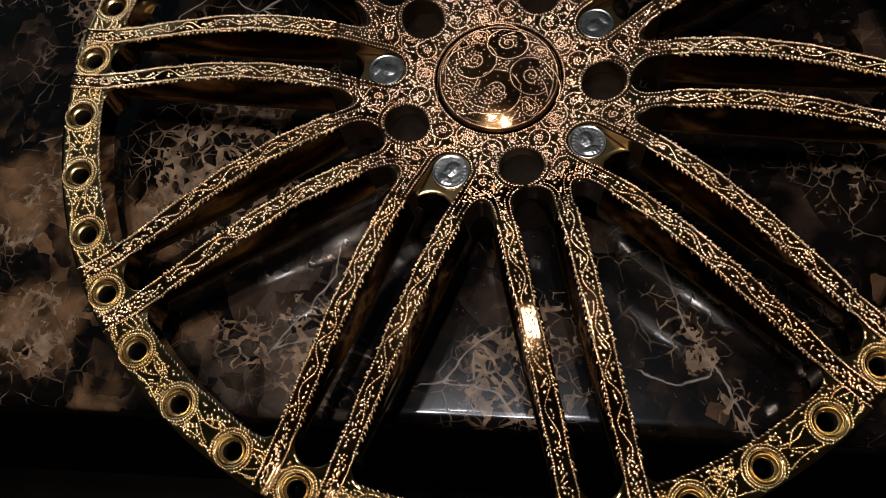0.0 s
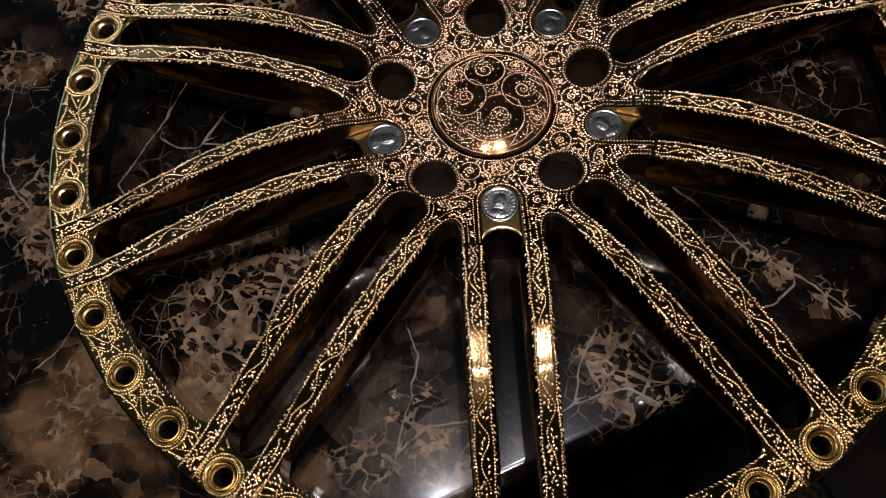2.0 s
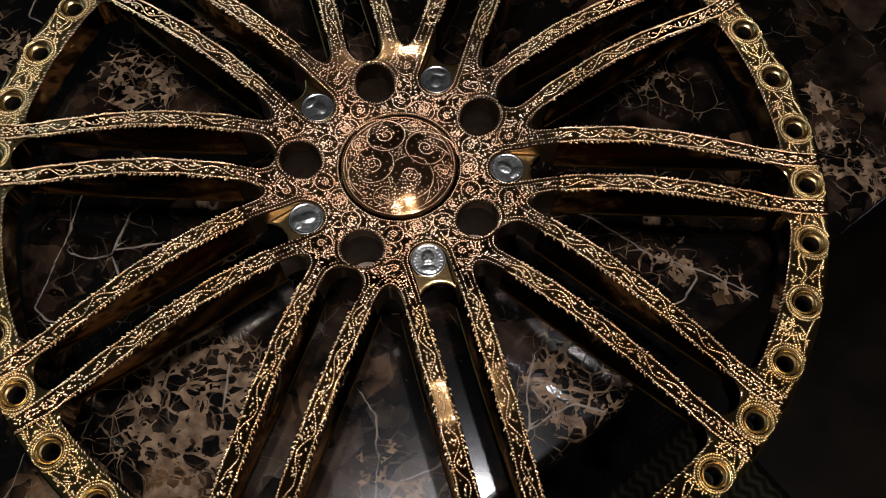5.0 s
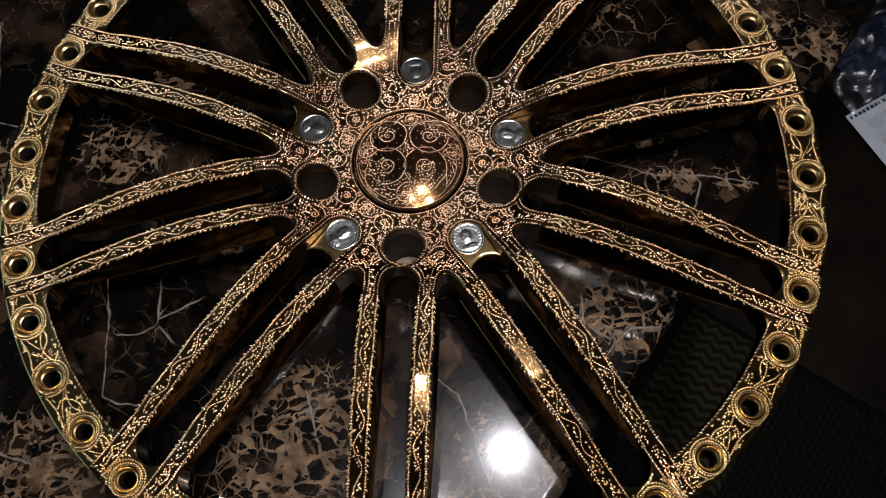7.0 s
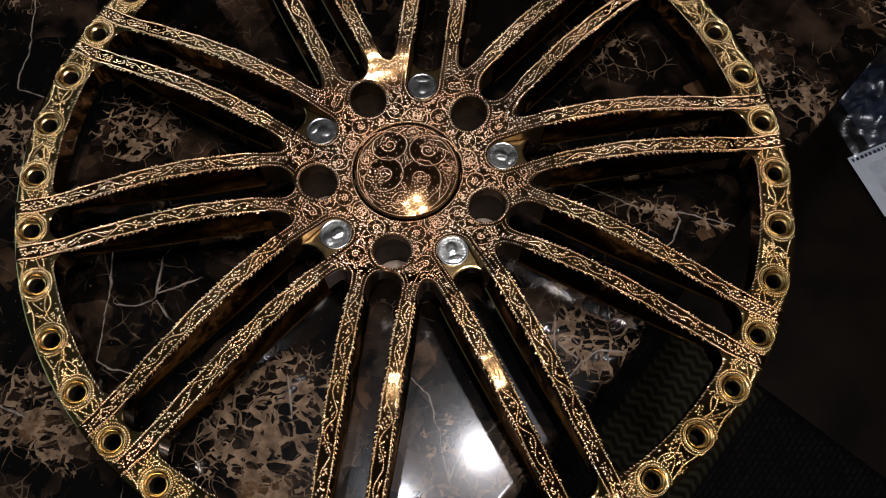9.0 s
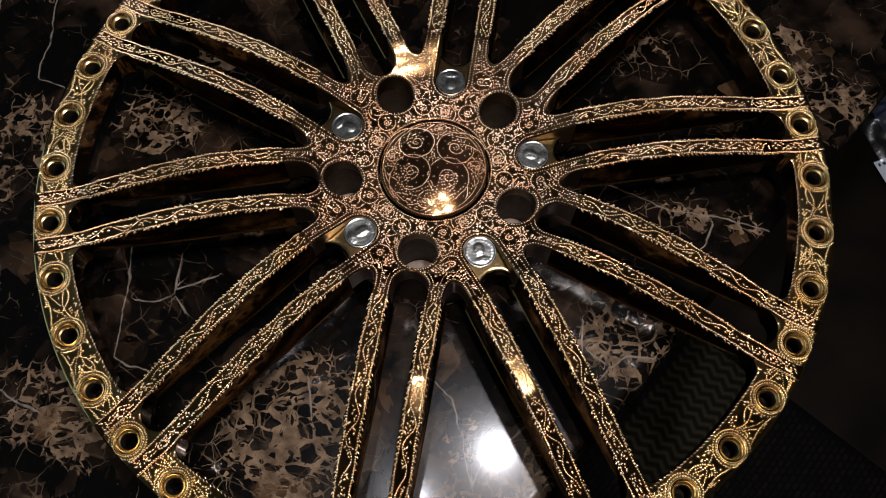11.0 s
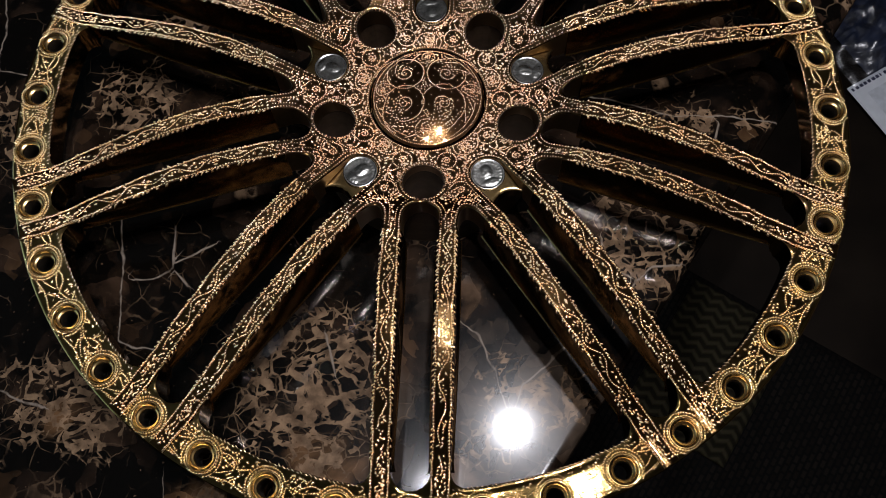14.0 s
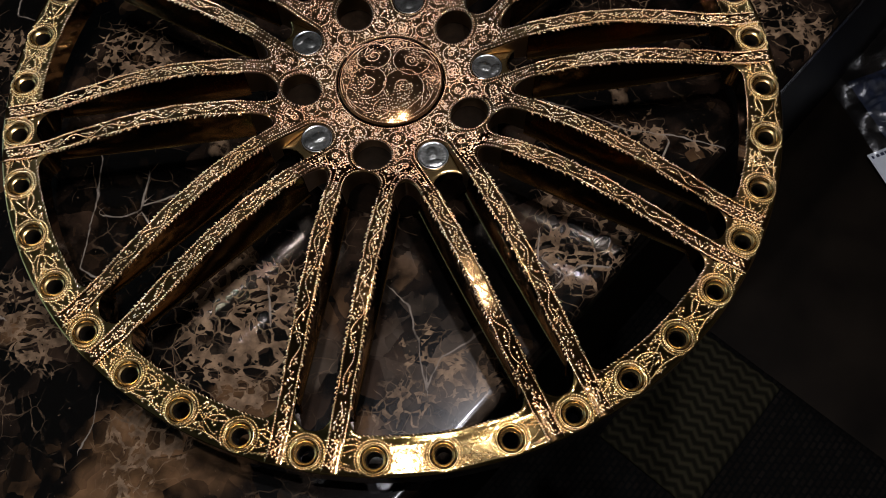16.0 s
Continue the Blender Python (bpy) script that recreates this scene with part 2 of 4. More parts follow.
# patches of tan ground round dark fragments: place, size
NET = [(-0.100, -0.176, 0.030), (-0.058, -0.200, 0.026), (-0.035, -0.368, 0.026), (-0.098, -0.218, 0.028), (-0.064, -0.160, 0.020), (-0.066, -0.245, 0.022),
       (0.176, -0.100, 0.020), (0.149, -0.050, 0.018), (0.187, -0.071, 0.016), (0.154, -0.092, 0.018), (0.212, 0.030, 0.013), (0.257, 0.026, 0.010),
       (-0.250, 0.035, 0.026), (-0.228, 0.032, 0.016), (-0.210, 0.105, 0.020), (-0.410, 0.159, 0.017), (-0.360, 0.012, 0.022), (-0.343, -0.028, 0.022),
       (-0.377, -0.049, 0.020), (-0.365, -0.132, 0.018), (-0.263, -0.218, 0.028), (-0.231, -0.232, 0.022), (-0.118, -0.352, 0.014), (-0.131, -0.305, 0.026),
       (0.333, 0.147, 0.024), (0.300, 0.200, 0.024), (0.068, -0.200, 0.020), (0.055, -0.235, 0.016), (0.160, 0.171, 0.022), (0.098, -0.205, 0.018)]

# warm brown areas; grey-brown clouds that also paint the lamp's sheen: place, size
BROWN = [(-0.128, -0.349, 0.034), (-0.033, -0.355, 0.036), (-0.057, -0.385, 0.032), (0.032, -0.345, 0.022), (-0.156, -0.340, 0.034), (0.035, -0.262, 0.015), (-0.137, -0.299, 0.042),
         (-0.084, -0.310, 0.034), (-0.062, -0.262, 0.028), (0.029, -0.131, 0.013), (-0.255, -0.225, 0.016), (-0.362, -0.131, 0.013)]
CLOUD_SHEEN = [(0.049, -0.209, 0.034), (0.111, -0.216, 0.034), (0.079, -0.181, 0.030), (-0.020, -0.216, 0.028), (-0.109, -0.214, 0.030), (0.062, -0.263, 0.034), (0.050, -0.177, 0.030), (0.137, -0.081, 0.026), (0.023, -0.133, 0.030), (-0.020, -0.300, 0.024)]

# pale veins
VEINS_WEST = [((-0.240, -0.070), (-0.236, -0.091), (-0.229, -0.120), (-0.228, -0.148), (-0.226, -0.172), (-0.213, -0.176), (-0.197, -0.179)),
              ((-0.197, -0.080), (-0.193, -0.115), (-0.202, -0.122), (-0.220, -0.124)), ((-0.193, -0.115), (-0.179, -0.128)), ((-0.164, -0.095), (-0.193, -0.110)),
              ((-0.356, -0.150), (-0.341, -0.177), (-0.324, -0.196), (-0.308, -0.213), (-0.271, -0.223)), ((-0.384, 0.159), (-0.371, 0.111), (-0.366, 0.061), (-0.344, 0.056)),
              ((-0.429, 0.135), (-0.416, 0.081)), ((-0.178, -0.268), (-0.173, -0.293), (-0.176, -0.309)), ((-0.072, -0.163), (-0.061, -0.194))]
VEINS_EAST = [((0.140, -0.147), (0.145, -0.131), (0.135, -0.098), (0.134, -0.082)), ((0.141, -0.103), (0.158, -0.114), (0.172, -0.103), (0.193, -0.101)), ((0.145, -0.131), (0.158, -0.114)),
              ((0.208, -0.014), (0.225, 0.001), (0.231, 0.022)), ((0.026, -0.148), (0.042, -0.160), (0.055, -0.187), (0.066, -0.224)),
              ((0.105, -0.166), (0.075, -0.197), (0.065, -0.224)), ((0.121, 0.046), (0.160, 0.037), (0.194, 0.026), (0.235, 0.029), (0.277, 0.024))]

# single pale fragments: place, half sizes, turn
SOLID = [(0.185, 0.061, 0.0060, 0.0085, 0.35), (-0.145, -0.046, 0.0085, 0.0075, 0.1)]


def counter_top():
    """A slab with a rounded front edge; along the edge is u, inward is v."""
    us = np.concatenate([np.arange(-1.2, -0.22, 0.05), np.arange(-0.22, 0.80, 0.003), np.arange(0.80, 1.81, 0.05)])
    vs = np.concatenate([np.arange(0.0, 0.72, 0.003), np.arange(0.75, 1.31, 0.05)])
    front = [(0.009, -0.030), (0.0, -0.028), (0.0, -0.008), (0.0012, -0.0035), (0.0042, -0.0009)]
    verts, faces = [], []
    cols = front + [(v + 0.008, 0.0) for v in vs]
    n = len(cols)
    for u in us:
        for v, z in cols:
            verts.append(C_M @ Vector((u, v, TOP + z)))
    for i in range(len(us) - 1):
        for k in range(n - 1):
            faces.append((i * n + k, (i + 1) * n + k, (i + 1) * n + k + 1, i * n + k + 1))
    base = len(verts)
    for u in (us[0], us[-1]):
        for v in (0.009, cols[-1][0]):
            verts.append(C_M @ Vector((u, v, TOP - 0.030)))
    faces.append((base, base + 1, base + 3, base + 2))
    ob = mesh_object("counter_top", verts, faces, MARBLE)
    # where the patches, clouds with painted sheen, and veins of the stone lie
    flat = np.array([(p.x, p.y) for p in verts])
    wander = flat + np.array([noise.noise_vector(Vector((x * 34, y * 34, 2.0))).xy * 0.013 + noise.noise_vector(Vector((x * 110, y * 110, 5.0))).xy * 0.005 for x, y in flat])

    def spots(places, core, fall):
        out = np.zeros(len(flat))
        for x, y, size in places:
            out = np.maximum(out, core - fall * np.hypot(wander[:, 0] - x, wander[:, 1] - y) / size)
        return np.clip(out, 0, 1)

    lone = np.zeros(len(flat))
    for x, y, a, b, turn in SOLID:
        c, q = math.cos(turn), math.sin(turn)
        du, dv = flat[:, 0] - x, flat[:, 1] - y
        lone[(np.abs(du * c + dv * q) < a) & (np.abs(dv * c - du * q) < b)] = 1.0
    gap, signed = np.full(len(flat), 1.0), np.zeros(len(flat))
    soft = flat + (wander - flat) * 0.22
    for vein in VEINS_WEST + VEINS_EAST:
        for (ax, ay), (bx, by) in zip(vein, vein[1:]):
            ex, ey = bx - ax, by - ay
            f = np.clip(((soft[:, 0] - ax) * ex + (soft[:, 1] - ay) * ey) / (ex * ex + ey * ey), 0, 1)
            d = np.hypot(soft[:, 0] - ax - f * ex, soft[:, 1] - ay - f * ey)
            side = np.sign((soft[:, 1] - ay) * ex - (soft[:, 0] - ax) * ey)
            nearer = d < gap
            gap[nearer], signed[nearer] = d[nearer], (d * side)[nearer]
    for key, values in (("net", spots(NET, 1.5, 0.9)), ("brown", spots(BROWN, 1.5, 0.9)), ("cloud_sheen", spots(CLOUD_SHEEN, 2.4, 1.9)), ("fragment", lone),
                        ("vein", np.clip(signed, -0.02, 0.02)), ("vein_near", np.clip(1.0 - (gap - 0.003) / 0.003, 0, 1))):
        ob.data.attributes.new(key, "FLOAT", "POINT").data.foreach_set("value", values.astype(np.float32))
    return tagged(ob, "polished dark brown marble counter top with tan veins", "counter", kind="structure")


counter_top()
cabinet = part("counter_base", box_bm(-1.17, 1.77, 0.05, 1.28, FLOOR, TOP - 0.030, 0.004), DARKWOOD, None)
cabinet.matrix_world = C_M
tagged(cabinet, "dark wooden cabinet base under the marble top", "cabinet", kind="structure")

X0, X1, Y0, Y1 = -2.4, 2.2, -2.2, 2.6
tagged(part("floor", box_bm(X0, X1, Y0, Y1, FLOOR - 0.1, FLOOR), FLOORMAT, None), "dark brown floor", "floor", kind="structure")
tagged(part("ceiling", box_bm(X0, X1, Y0, Y1, CEIL, CEIL + 0.1), CEILMAT, None), "plain painted ceiling above the lamp", "ceiling", kind="structure")
for nm, b in (("wall_west", (X0 - 0.1, X0, Y0 - 0.1, Y1 + 0.1)), ("wall_east", (X1, X1 + 0.1, Y0 - 0.1, Y1 + 0.1)), ("wall_south", (X0, X1, Y0 - 0.1, Y0)), ("wall_north", (X0, X1, Y1, Y1 + 0.1))):
    tagged(part(nm, box_bm(*b, FLOOR - 0.1, CEIL + 0.1), WALLMAT, None), "plain painted wall", "wall", kind="structure")

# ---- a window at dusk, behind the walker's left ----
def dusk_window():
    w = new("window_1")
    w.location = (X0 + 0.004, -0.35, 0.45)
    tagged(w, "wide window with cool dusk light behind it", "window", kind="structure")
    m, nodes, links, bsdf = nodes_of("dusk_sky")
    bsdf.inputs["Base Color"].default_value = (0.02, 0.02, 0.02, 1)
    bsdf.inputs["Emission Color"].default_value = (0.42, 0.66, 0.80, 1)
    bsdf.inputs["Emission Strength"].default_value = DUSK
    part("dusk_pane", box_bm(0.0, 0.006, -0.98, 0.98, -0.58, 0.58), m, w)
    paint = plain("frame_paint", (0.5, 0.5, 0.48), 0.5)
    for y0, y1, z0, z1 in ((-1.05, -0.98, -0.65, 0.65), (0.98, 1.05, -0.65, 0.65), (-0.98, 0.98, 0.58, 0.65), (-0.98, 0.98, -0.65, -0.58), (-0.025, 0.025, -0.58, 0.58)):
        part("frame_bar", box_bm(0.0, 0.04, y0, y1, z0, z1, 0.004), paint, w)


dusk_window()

# ---- ceiling light: four opaque cups on a plate ----
fixture = new("ceiling_light")
fixture.location = (LAMP[0], LAMP[1], CEIL)
tagged(fixture, "four-cup metal ceiling light over the counter, switched on", "ceiling light")
pv, pf = lathe([(0.0, 0.0), (0.12, 0.0), (0.12, -0.012), (0.10, -0.022), (0.0, -0.024)], 48)
mesh_object("canopy", pv, pf, NICKEL, fixture)
# unseen cups, added to hold the bulbs' light off the ceiling
cupv, cupf = lathe([(0.018, 0.16), (0.030, 0.15), (0.046, 0.10), (0.060, 0.0), (0.0575, 0.0), (0.043, 0.098), (0.028, 0.145), (0.0, 0.147)], 40)
for i, (bx, by) in enumerate(BULBS):
    cup = mesh_object("shade", cupv, cupf, DARKMETAL, fixture, "dark metal cup shade")
    cup.location = (bx - LAMP[0], by - LAMP[1], LAMP[2] - CEIL + 0.004)
    sv, sf = lathe([(0.0, CEIL - LAMP[2] - 0.13), (0.010, CEIL - LAMP[2] - 0.13), (0.010, 0.0), (0.0, 0.0)], 16)
    arm = mesh_object("stem", [(x, y, z) for x, y, z in sv], sf, NICKEL, fixture)
    arm.location = (bx - LAMP[0], by - LAMP[1], LAMP[2] - CEIL + 0.157)
    arm.scale = (1, 1, (CEIL - LAMP[2] - 0.157) / (CEIL - LAMP[2] - 0.13))

# ---- the wheel ----
SLOT_W, SPOKE_OUT = 0.0128, 0.0252
R_OUT, R_BOLT, R_WIN, R_CAP = 0.3060, 0.294, 0.2785, 0.0425
R_LUG, LUG_R, R_COIN = 0.0698, 0.0148, 0.0767
PR = np.array([0.0, 0.040, 0.052, 0.065, 0.077, 0.088, 0.098, 0.110, 0.125, 0.147, 0.165, 0.190, 0.212, 0.235, 0.257, 0.272, 0.282, 0.310])
PZ = np.array([0.005, 0.0055, 0.0065, 0.0085, 0.0110, 0.0145, 0.0190, 0.0232, 0.0262, 0.0285, 0.0287, 0.0260, 0.0212, 0.0150, 0.0085, 0.0030, 0.0004, 0.0])
fine_r = np.linspace(0, 0.31, 1241)
kern = np.hanning(61)
fine_z = np.convolve(np.pad(np.interp(fine_r, PR, PZ), 30, mode="edge"), kern / kern.sum(), mode="valid")


def top_z(r):
    return np.interp(r, fine_r, fine_z)


def bottom_z(r):
    return np.interp(r, [0.0, 0.262, 0.270, 0.31], [-0.004, -0.004, -0.022, -0.022])


def seg(x, y, ang, a, b, rad):
    """Distance outside a slot along the direction ang, from a to b, of the radius rad."""
    c, s = math.cos(ang), math.sin(ang)
    u, v = x * c + y * s, -x * s + y * c
    return np.hypot(u - np.clip(u, a, b), v) - rad


def both(a, b, rho):
    return np.minimum(np.minimum(a, b), rho - np.hypot(np.maximum(rho - a, 0), np.maximum(rho - b, 0)))


def solid(r, th):
    """How deep a place lies inside the metal, in plan. th is measured from a lug hole's direction."""
    th = (th + math.radians(36)) % math.radians(72) - math.radians(36)
    x, y = r * np.cos(th), r * np.sin(th)
    d = np.minimum(R_OUT - r, r - R_CAP)
    d = np.minimum(d, np.hypot(x - R_LUG, y) - LUG_R)
    d = np.minimum(d, seg(x, y, 0.0, 0.0875 + SLOT_W, 0.2665, SLOT_W))
    for s in (-1, 1):
        d = np.minimum(d, seg(x, y, s * math.radians(36), R_COIN, 0.2665, SLOT_W))
        b = s * math.radians(18)
        u, v = x * math.cos(b) + y * math.sin(b), -x * math.sin(b) + y * math.cos(b)
        e1 = u * math.sin(math.radians(18)) - v * math.cos(math.radians(18)) - SPOKE_OUT
        e2 = u * math.sin(math.radians(18)) + v * math.cos(math.radians(18)) - SPOKE_OUT
        win = both(both(e1, e2, 0.017), R_WIN - r, 0.011)
        d = np.minimum(d, -win)
    for k in range(-4, 5):
        a = math.radians(9 * k)
        d = np.minimum(d, np.hypot(x - R_BOLT * math.cos(a), y - R_BOLT * math.sin(a)) - 0.0085)
    return d


ROUND = 0.0016


def plate(name, r0, r1, nr, t0, t1, nt, material, parent, top=top_z, bottom=bottom_z, test=solid, label="", side=None, lip=False):
    """The metal between two radii and two angles, with its walls and its back."""
    wrap = t1 - t0 > 6.28
    rs = np.linspace(r0, r1, nr + 1)
    ts = np.linspace(t0, t1, nt + 1)
    rg, tg = np.meshgrid(rs, ts, indexing="ij")
    d = test(rg, tg)
    d = np.where(np.abs(d) < 2e-5, 2e-5, d)
    pts, key, faces, cuts = [], {}, [], []

    def corner(i, j):
        j = j % nt if wrap else j
        k = (i, j)
        if k not in key:
            key[k] = len(pts)
            pts.append((rs[i], ts[j], d[i, j]))
        return key[k]

    def cross(a, b):
        (i, j), (k, l) = sorted((a, b))
        kk = (i, j % nt if wrap else j, k, l % nt if wrap else l)
        if kk not in key:
            f = d[i, j] / (d[i, j] - d[k, l])
            key[kk] = len(pts)
            pts.append((rs[i] + f * (rs[k] - rs[i]), ts[j] + f * (ts[l] - ts[j]), 0.0))
        return key[kk]

    inside = d > 0
    count = inside[:-1, :-1].astype(int) + inside[1:, :-1] + inside[:-1, 1:] + inside[1:, 1:]
    for i, j in zip(*np.nonzero(count)):
        ring = [(i, j), (i + 1, j), (i + 1, j + 1), (i, j + 1)]
        if count[i, j] == 4:
            faces.append([corner(*c) for c in ring])
            continue
        poly, edge = [], []
        for n in range(4):
            a, b = ring[n], ring[(n + 1) % 4]
            if inside[a]:
                poly.append(corner(*a))
            if inside[a] != inside[b]:
                c = cross(a, b)
                poly.append(c)
                edge.append((c, bool(inside[a])))
        faces.append(poly)
        if len(edge) == 2:
            (p, out_first), (q, _) = edge
            cuts.append((p, q) if out_first else (q, p))
    p = np.array(pts)
    x, y = p[:, 0] * np.cos(p[:, 1]), p[:, 0] * np.sin(p[:, 1])
    near = np.clip(ROUND - p[:, 2], 0, ROUND)
    zt = top(p[:, 0]) - (ROUND - np.sqrt(np.maximum(ROUND ** 2 - near ** 2, 0))) * 0.6
    zb = bottom(p[:, 0])
    n = len(pts)
    verts = list(zip(x, y, zt)) + list(zip(x, y, zb))
    out = [f for f in faces] + [[v + n for v in reversed(f)] for f in faces]
    lips = 0
    if lip:
        # the walls lean out a little, with a narrow ledge at the foot
        h = 1e-4
        x, y = np.array(x), np.array(y)
        gx = test(np.hypot(x + h, y), np.arctan2(y, x + h)) - test(np.hypot(x - h, y), np.arctan2(y, x - h))
        gy = test(np.hypot(x, y + h), np.arctan2(y + h, x)) - test(np.hypot(x, y - h), np.arctan2(y - h, x))
        size = np.maximum(np.hypot(gx, gy), 1e-9)
        gx, gy = gx / size, gy / size
        for v in sorted({v for c in cuts for v in c}):
            draft = (zt[v] - zb[v]) * 0.075
            verts[v + n] = (x[v] - gx[v] * (draft + 0.0010), y[v] - gy[v] * (draft + 0.0010), zb[v])
            key["wall", v] = len(verts)
            verts.append((x[v] - gx[v] * draft, y[v] - gy[v] * draft, zb[v] + 0.0014))
        for a, b in cuts:
            out.append((a, b, key["wall", b], key["wall", a]))
        for a, b in cuts:
            out.append((key["wall", a], key["wall", b], b + n, a + n))
        lips = len(cuts)
    else:
        for a, b in cuts:
            out.append((a, b, b + n, a + n))
    ob = mesh_object(name, verts, out, material, parent, label)
    ob.data.materials.append(side or GOLD_SIDE)
    ob.data.materials.append(GOLD_SEAT)
    index = np.zeros(len(out), np.int32)
    index[len(faces):] = 1
    if lips:
        index[-lips:] = 2
    ob.data.polygons.foreach_set("material_index", index)
    ob.data.set_sharp_from_angle(angle=math.radians(48))
    return ob


def on_wheel(ob, degrees):
    ob.matrix_basis = pose(0, 0, 0, 0, 0, degrees)
    return ob


def again(ob, degrees, parent):
    c = ob.copy()
    scene.collection.objects.link(c)
    c.parent = parent
    c.matrix_basis = pose(0, 0, 0, 0, 0, degrees)
    return c


wheel = new("wheel_center")
tagged(wheel, "gold-plated engraved multi-spoke wheel face lying on the marble counter", "wheel")
R_H, R_R = 0.112, 0.2665
rim = on_wheel(plate("rim", R_R, 0.3075, 29, 0, 2 * math.pi, 1000, GOLD_RIM, wheel), -90)
hub = on_wheel(plate("hub", 0.041, R_H, 64, 0, 2 * math.pi, 800, GOLD, wheel, side=GOLD_BORE), -90)


# brown-black stands in for the shade inside the gold lug holes
LUG_WALL_SHADE = dull(plain("lug_wall_shade", (0.030, 0.018, 0.010), 0.5, 0.0, 120.0, 0.35, 0.2))


def pad_solid(r, th):
    th = (th + math.radians(36)) % math.radians(72) - math.radians(36)
    x, y = r * np.cos(th), r * np.sin(th)
    d = np.minimum(0.0868 - r, r - 0.030)
    return np.minimum(d, np.hypot(x - R_LUG, y) - LUG_R - 0.0004)


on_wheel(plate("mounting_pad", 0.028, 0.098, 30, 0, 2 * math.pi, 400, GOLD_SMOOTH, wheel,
               top=lambda r: np.full_like(r, -0.0035), bottom=lambda r: np.full_like(r, TOP + 0.0004), test=pad_solid, side=LUG_WALL_SHADE), -90)

# pale floor at the bottom of each lug hole
dv, df = lathe([(0.0, 0.010), (0.0140, 0.010), (0.0150, 0.009), (0.0150, 0.0)], 32)
LUG_FLOOR = plain("lug_floor", (0.17, 0.125, 0.090), 0.55, 0.0, 150.0, 0.25, 0.2)
for k in range(5):
    a = math.radians(-90 + 72 * k)
    disc = mesh_object("lug_floor", dv, df, LUG_FLOOR, wheel, "pale floor of the lug hole") if k == 0 else disc.copy()
    if k:
        scene.collection.objects.link(disc)
    disc.matrix_basis = pose(R_LUG * math.cos(a), R_LUG * math.sin(a), TOP + 0.0006)

spokes = []
for a, b in ((-36, -18), (-18, 0), (0, 18), (18, 36)):
    first = on_wheel(plate("spoke", R_H, R_R, 104, math.radians(a), math.radians(b), 60, GOLD, wheel, lip=True), -90)
    spokes.append((first, a))
    for k in range(1, 5):
        spokes.append((again(first, -90 + 72 * k, wheel), a))

# floors of the coin pockets
def seat_solid(r, th):
    x, y = r * np.cos(th), r * np.sin(th)
    d = SLOT_W + 0.0006 - np.abs(y)
    d = np.minimum(d, both(x - 0.0620, d, 0.010))
    return np.minimum(d, np.hypot(x - 0.1085, y) - 0.0146)


seat = on_wheel(plate("coin_seat", 0.058, 0.118, 40, math.radians(-13.5), math.radians(13.5), 40, GOLD_SEAT, wheel,
                      top=lambda r: np.full_like(r, 0.0062), bottom=lambda r: np.full_like(r, -0.0038), test=seat_solid), -54)
for k in range(1, 5):
    again(seat, -54 + 72 * k, wheel)

# collars of the bolt holes
collar_profile = [(0.0096, -0.004), (0.0101, 0.0001), (0.0099, 0.0006), (0.0095, 0.0006), (0.0091, 0.0001), (0.0084, -0.0012), (0.0076, -0.0022),
                  (0.0069, -0.0027), (0.0062, -0.0029), (0.0059, -0.0033), (0.0057, -0.0042)]
cv, cf = lathe(collar_profile, 32)
collar = mesh_object("hole_collar", cv, cf, GOLD_COLLAR, wheel)
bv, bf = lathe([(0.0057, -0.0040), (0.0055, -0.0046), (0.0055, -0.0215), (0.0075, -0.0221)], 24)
bore = mesh_object("bore", bv, bf, BORE_SHADE, collar, "inside of the bolt hole with its shade painted dark")
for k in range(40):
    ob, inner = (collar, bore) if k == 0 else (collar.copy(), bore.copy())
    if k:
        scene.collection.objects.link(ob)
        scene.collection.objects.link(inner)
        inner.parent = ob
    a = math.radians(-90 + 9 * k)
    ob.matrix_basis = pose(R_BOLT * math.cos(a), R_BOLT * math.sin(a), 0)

# centre cap
CAP_R, CAP_RISE, CAP_Z = 0.0415, 0.0072, 0.0062


def cap_z(r):
    return CAP_Z + CAP_RISE * (1 - (r / CAP_R) ** 2)


prof = [(0.0, cap_z(0.0))] + [(r, cap_z(r)) for r in np.linspace(0.002, CAP_R, 20)] + [(0.0418, 0.0056), (0.0420, 0.0040), (0.0421, -0.02)]
cv, cf = lathe(prof, 96)
cap = mesh_object("center_cap", cv, cf, GOLD_CAP, wheel, "domed gold cap engraved with scrolls")
lv, lf = lathe([(0.0424, -0.0030), (0.0424, 0.0048), (0.0427, 0.0054), (0.0433, 0.0056), (0.0438, 0.0052)], 96)
mesh_object("cap_ring", lv, lf, GOLD, wheel)

# ---- engraving: rows of raised gold beads ----
rnd = random.Random(7)
SIDES = 6
ca = np.cos(np.arange(SIDES) * 2 * np.pi / SIDES)
sa = np.sin(np.arange(SIDES) * 2 * np.pi / SIDES)
UNIT = np.vstack([[[0, 0, 1.0]], np.stack([0.62 * ca, 0.62 * sa, np.full(SIDES, 0.74)], 1), np.stack([ca, sa, np.full(SIDES, -0.1)], 1)])
UFACE = np.array([(0, 1 + i, 1 + (i + 1) % SIDES) for i in range(SIDES)] +
                 [f for i in range(SIDES) for f in ((1 + i, 1 + SIDES + i, 1 + SIDES + (i + 1) % SIDES), (1 + i, 1 + SIDES + (i + 1) % SIDES, 1 + (i + 1) % SIDES))])


